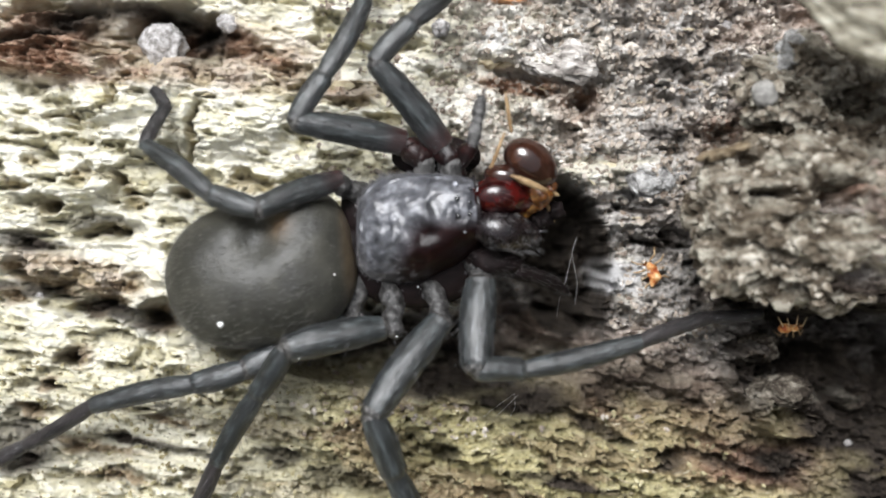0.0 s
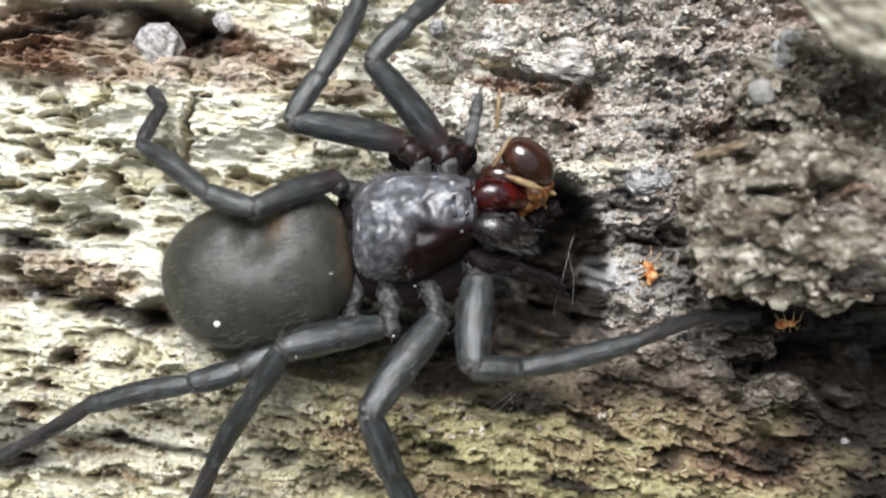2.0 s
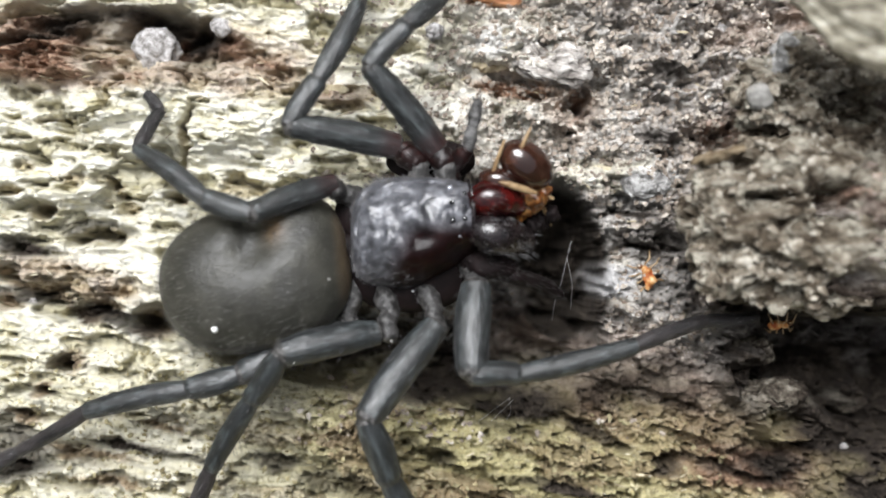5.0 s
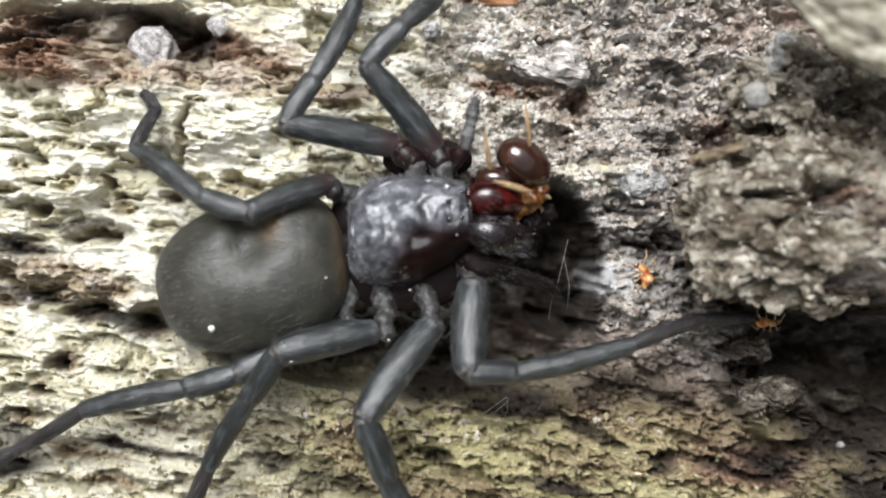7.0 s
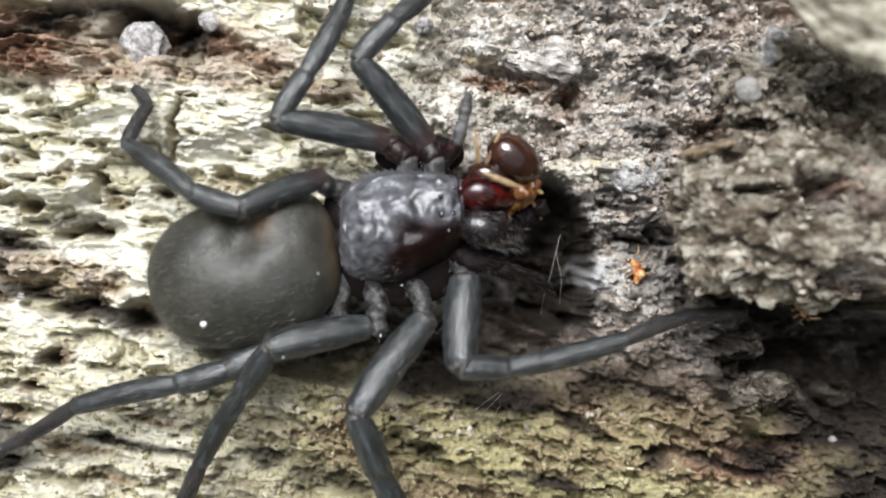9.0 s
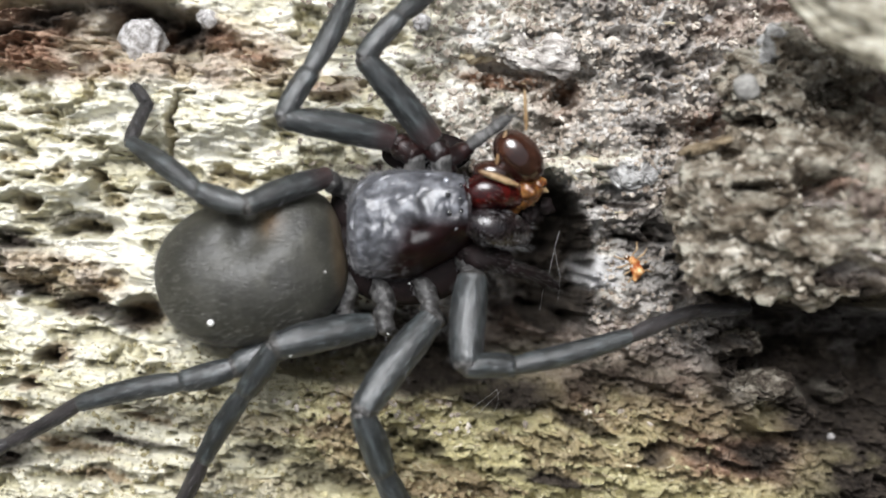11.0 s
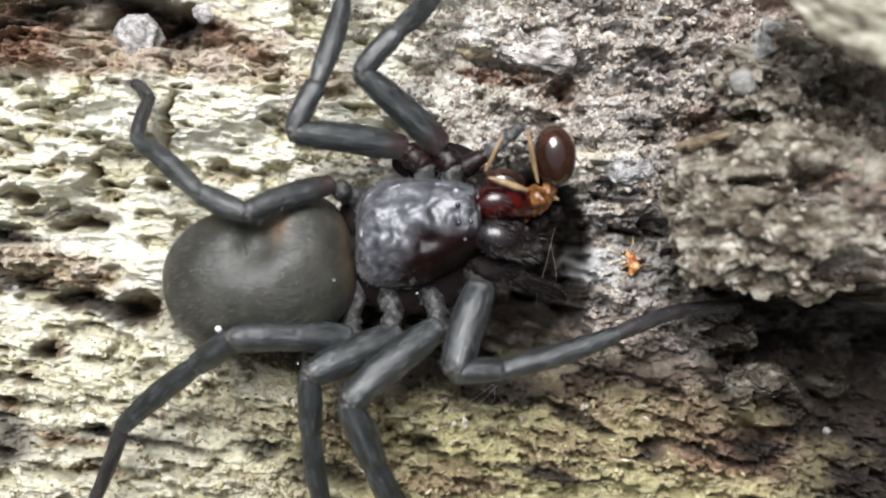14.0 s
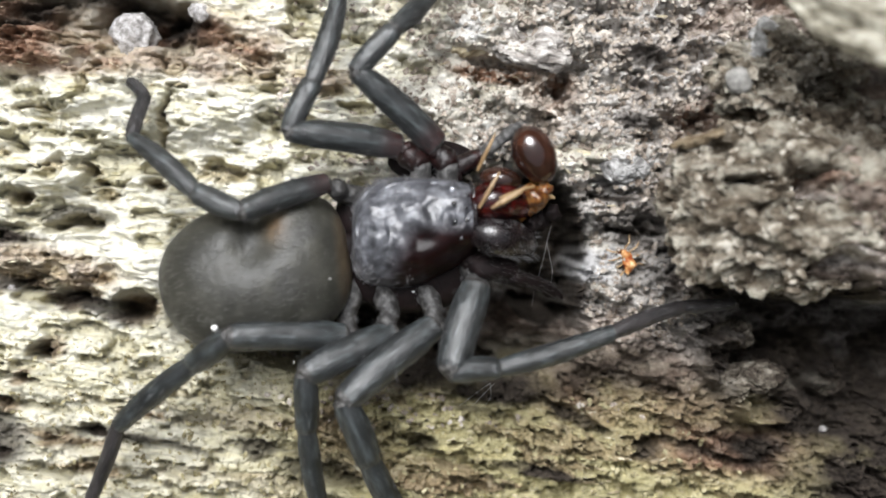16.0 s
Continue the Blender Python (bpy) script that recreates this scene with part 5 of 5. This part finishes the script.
def pellet(at, r):
    bm = bmesh.new()
    lumpy(bm, r, (0, 0, 0), 0.12, 1.3, 2, 4, 0.6)
    ob = new("grey_pellet", mesh_of("grey_pellet", bm, GREY))
    ob.location = Vector(at) * MM
    return tagged(ob, "flat grey pellet lying on the bark", "pellet")


pellet((7.79, 3.758, 3.4), 0.33)


def silk(pts, label="fine pale silk thread beside the jaws"):
    bm = bmesh.new()
    tube(bm, pts, [0.0035] * len(pts), 5)
    return tagged(new("silk_thread", mesh_of("silk_thread", bm, SILK)), label, "silk thread", "silk threads")


# ---- what moves ----
STEP = [(0, (0, 0), 0), (9.4, (0, 0), 0), (10.6, (0.12, -0.02), 0), (11.3, (0.26, -0.05), 0), (11.4, (0.30, -0.08), -0.2), (11.5, (0.46, -0.20), -0.6),
        (11.6, (0.55, -0.34), -1.0), (11.8, (0.52, -0.36), -1.0), (16, (0.52, -0.36), -1.0)]


def body_pose(shift, turn):
    return pose((BODY[0] + shift[0]) * MM, (BODY[1] + shift[1]) * MM, 0, 0, 0, turn)


def motions():
    walk(spider, [(t, body_pose(s, r)) for t, s, r in STEP])
    to_mm = Matrix.Diagonal((MM, MM, MM, 1))
    for leg, k, ob in leg_parts:
        rows = []
        for t, s, r in STEP:
            done = min(max((t - (11.43 if leg["seed"] == 7 else 11.48)) / 0.12, 0), 1)
            w = (1.0, 0.8, 0.6, 0.35, 0.1, 0.0)
            js = []
            for j in range(6):
                a = Vector(leg["a"][j]) + Vector((s[0], s[1], 0)) * w[j] * (1 if t < 11.45 else 0.5)
                lift = 0.5 * math.sin(math.pi * done) * (j > 2) * (leg["seed"] > 5)
                js.append(a.lerp(Vector(leg["b"][j]), done) + Vector((0, 0, lift)))
            js[0] = js[1] + (js[0] - js[1]).normalized() * leg["length"][0]
            for j in range(1, 5):  # segments keep their length
                js[j + 1] = js[j] + (js[j + 1] - js[j]).normalized() * leg["length"][j]
            m = aim(js[k], js[k + 1])
            m.translation *= MM
            rows.append((t, body_pose(s, r).inverted() @ m))
        walk(ob, rows)
    ant_motion()
    palp_motion()
    mite_motion()


def ant_motion():
    # base and tip of the gaster, time by time
    spots = [(0, (2.693, 1.725, 2.5), (1.678, 2.483, 2.9)), (2, (2.692, 1.699, 2.5), (1.692, 2.513, 2.9)), (4, (2.689, 1.742, 2.5), (1.691, 2.541, 2.9)),
             (7, (2.746, 1.813, 2.5), (1.68, 2.571, 2.9)), (9, (2.662, 1.752, 2.5), (1.681, 2.566, 2.9)), (11.3, (2.856, 1.675, 2.5), (1.929, 2.628, 2.9)),
             (11.5, (3.07, 1.525, 2.5), (2.14, 2.411, 2.9)), (11.6, (3.359, 1.516, 2.5), (2.704, 2.609, 2.9)),
             (12, (3.395, 1.345, 2.5), (3.207, 2.778, 2.8)), (13.5, (3.367, 1.352, 2.5), (3.263, 2.758, 2.8)),
             (14.5, (3.328, 1.379, 2.5), (3.114, 2.756, 2.8)), (15.5, (3.218, 1.421, 2.5), (2.685, 2.631, 2.8)), (16, (3.183, 1.433, 2.5), (2.608, 2.618, 2.8))]
    rows, turns = [], []
    for t, a, b in spots:
        s = Vector([np.interp(t, [q[0] for q in STEP], [q[1][i] for q in STEP]) for i in range(2)] + [0])
        rows.append((t, pose((ANT[0] + s.x) * MM, (ANT[1] + s.y) * MM, ANT[2] * MM)))
        m = aim(Vector(a) - Vector(ANT) - s, Vector(b) - Vector(ANT) - s)
        m.translation *= MM
        turns.append((t, m))
    walk(ant, rows)
    walk(gaster, turns)
    tracks = [
        [(0, (1.165, 1.956, 2.9), (1.503, 2.841, 3.1)), (2, (1.248, 1.904, 2.9), (1.752, 2.747, 3.1)), (4, (1.274, 1.822, 2.9), (1.778, 2.678, 3.1)), (7, (1.373, 1.949, 2.9), (1.285, 2.53, 3.1)), (9, (1.457, 2.013, 2.9), (1.796, 2.785, 3.1)),
         (11.3, (1.787, 1.799, 2.9), (2.056, 2.681, 3.1)), (12, (1.584, 1.616, 2.9), (1.897, 2.362, 3.1)), (14.5, (1.561, 1.664, 2.9), (1.984, 2.546, 3.1)), (16, (1.473, 1.649, 2.9), (1.883, 2.49, 3.1))],
        [(0, (2.545, 1.425, 3), (1.632, 1.797, 3.3)), (7, (2.362, 1.458, 3), (1.412, 1.722, 3.3)), (9, (2.266, 1.444, 3.2), (1.549, 1.717, 3.3)), (12, (2.571, 1.117, 3.2), (1.812, 1.391, 3.3)),
         (14.5, (2.575, 1.191, 3.2), (1.693, 1.466, 3.3)), (16, (2.653, 1.216, 3.2), (1.724, 0.671, 3.3))],
        [(0, (1.674, 2.849, 3), (1.527, 3.727, 3.2)), (2, (1.384, 2.894, 3), (1.46, 3.84, 3.2)), (3, (1.171, 2.072, 3), (1.541, 2.865, 3.1)), (4, (1.437, 2.065, 3), (1.737, 2.664, 3.1)), (7, (2.324, 2.575, 3.2), (2.139, 4.171, 3.4)), (7.6, (2.298, 2.624, 3), (1.886, 3.385, 3)),
         (9, (1.294, 1.909, 2.8), (1.208, 2.726, 3)), (12, (3.189, 2.776, 3), (3.136, 3.79, 3.2)), (13, (2.671, 1.711, 3), (2.591, 2.456, 3.2)),
         (14.5, (2.85, 1.726, 2.9), (2.632, 2.543, 3.1)), (16, (1.492, 0.728, 3.3), (2.046, 1.682, 3.3))],
        [(0, (2.511, 1.284, 2.3), (2.906, 0.593, 1.4)), (9, (2.576, 1.255, 2.3), (2.983, 0.564, 1.4)), (11.5, (2.804, 1.113, 2.3), (3.231, 0.418, 1.4)), (12, (2.94, 1.263, 2.9), (2.669, 2.372, 2.9)), (14.5, (2.848, 1.38, 2.9), (2.645, 2.253, 2.9)), (16, (2.856, 1.253, 2.9), (2.212, 1.041, 3.2))],
    ]
    for ob, rows_ in zip(ant_limbs, tracks):
        keys = []
        for t, a, b in rows_:
            s = Vector([np.interp(t, [q[0] for q in STEP], [q[1][i] for q in STEP]) for i in range(2)] + [0])
            m = aim(Vector(a) - Vector(ANT) - s, Vector(b) - Vector(ANT) - s)
            m.translation *= MM
            keys.append((t, m))
        if keys[-1][0] < 16:
            keys.append((16, keys[-1][1]))
        walk(ob, keys)


def palp_motion():
    rows, tips = [], []
    for t, a, b in [(0, (0.729, 2.567, 2.5), (0.923, 3.581, 2.6)), (9.0, (0.804, 2.598, 2.5), (1.002, 3.566, 2.6)), (11.3, (1.226, 2.416, 2.4), (2.087, 2.998, 2.6)),
                    (11.7, (1.682, 2.24, 2.1), (2.528, 2.973, 2.6)), (16, (1.751, 2.222, 2.1), (2.611, 2.967, 2.6))]:
        s = Vector([np.interp(t, [q[0] for q in STEP], [q[1][i] for q in STEP]) for i in range(2)] + [0])
        root, elbow, end = Vector(PALP_ROOT) - Vector(BODY), Vector(a) - Vector(BODY) - s, Vector(b) - Vector(BODY) - s
        elbow = root + (elbow - root).normalized() * PALP_LENGTH
        m, n = aim(root, elbow), aim(elbow, end)
        m.translation *= MM
        n.translation *= MM
        rows.append((t, m))
        tips.append((t, n))
    walk(palp_femur, rows)
    walk(palp_tip, tips)


def mite_motion():
    rows = []
    for t, p, a in [(0, (8.809, -1.889, 1.5), 5), (4, (8.759, -1.747, 1.5), 8), (6.5, (8.465, -1.703, 1.5), 0), (7.5, (8.429, -1.666, 1.6), 0), (8, (8.969, -1.61, 1.7), 0),
                    (8.5, (9.096, -1.642, 2.1), -20), (9, (9.436, -1.509, 2.3), -60), (10, (11.2, -1.75, 1.6), -60), (11, (13.4, -2.1, 0.9), -60), (16, (13.6, -2.2, 0.8), -60)]:
        rows.append((t, pose(p[0] * MM, p[1] * MM, p[2] * MM, 55, 0, a)))
    walk(walking_mite, rows)


for strand in ([(3.314, -0.131, 1.2), (3.217, -0.72, 0.8), (3.066, -1.325, 0.3), (3.031, -1.795, -0.2)], [(3.412, 0.304, 1.4), (3.314, -0.131, 1.2), (3.524, -0.874, 0.5), (3.51, -1.485, 0)]):
    silk(strand)
for strand in ([(1.85, -3.75, 0.9), (1.45, -4.1, 0.5), (1.0, -4.5, 0.1)], [(1.95, -3.8, 0.8), (1.6, -4.2, 0.4), (1.3, -4.55, 0.1)], [(1.85, -3.75, 0.9), (1.9, -4.15, 0.4), (1.75, -4.5, 0.1)]):
    silk(strand, "fine pale silk thread under a leg")
motions()
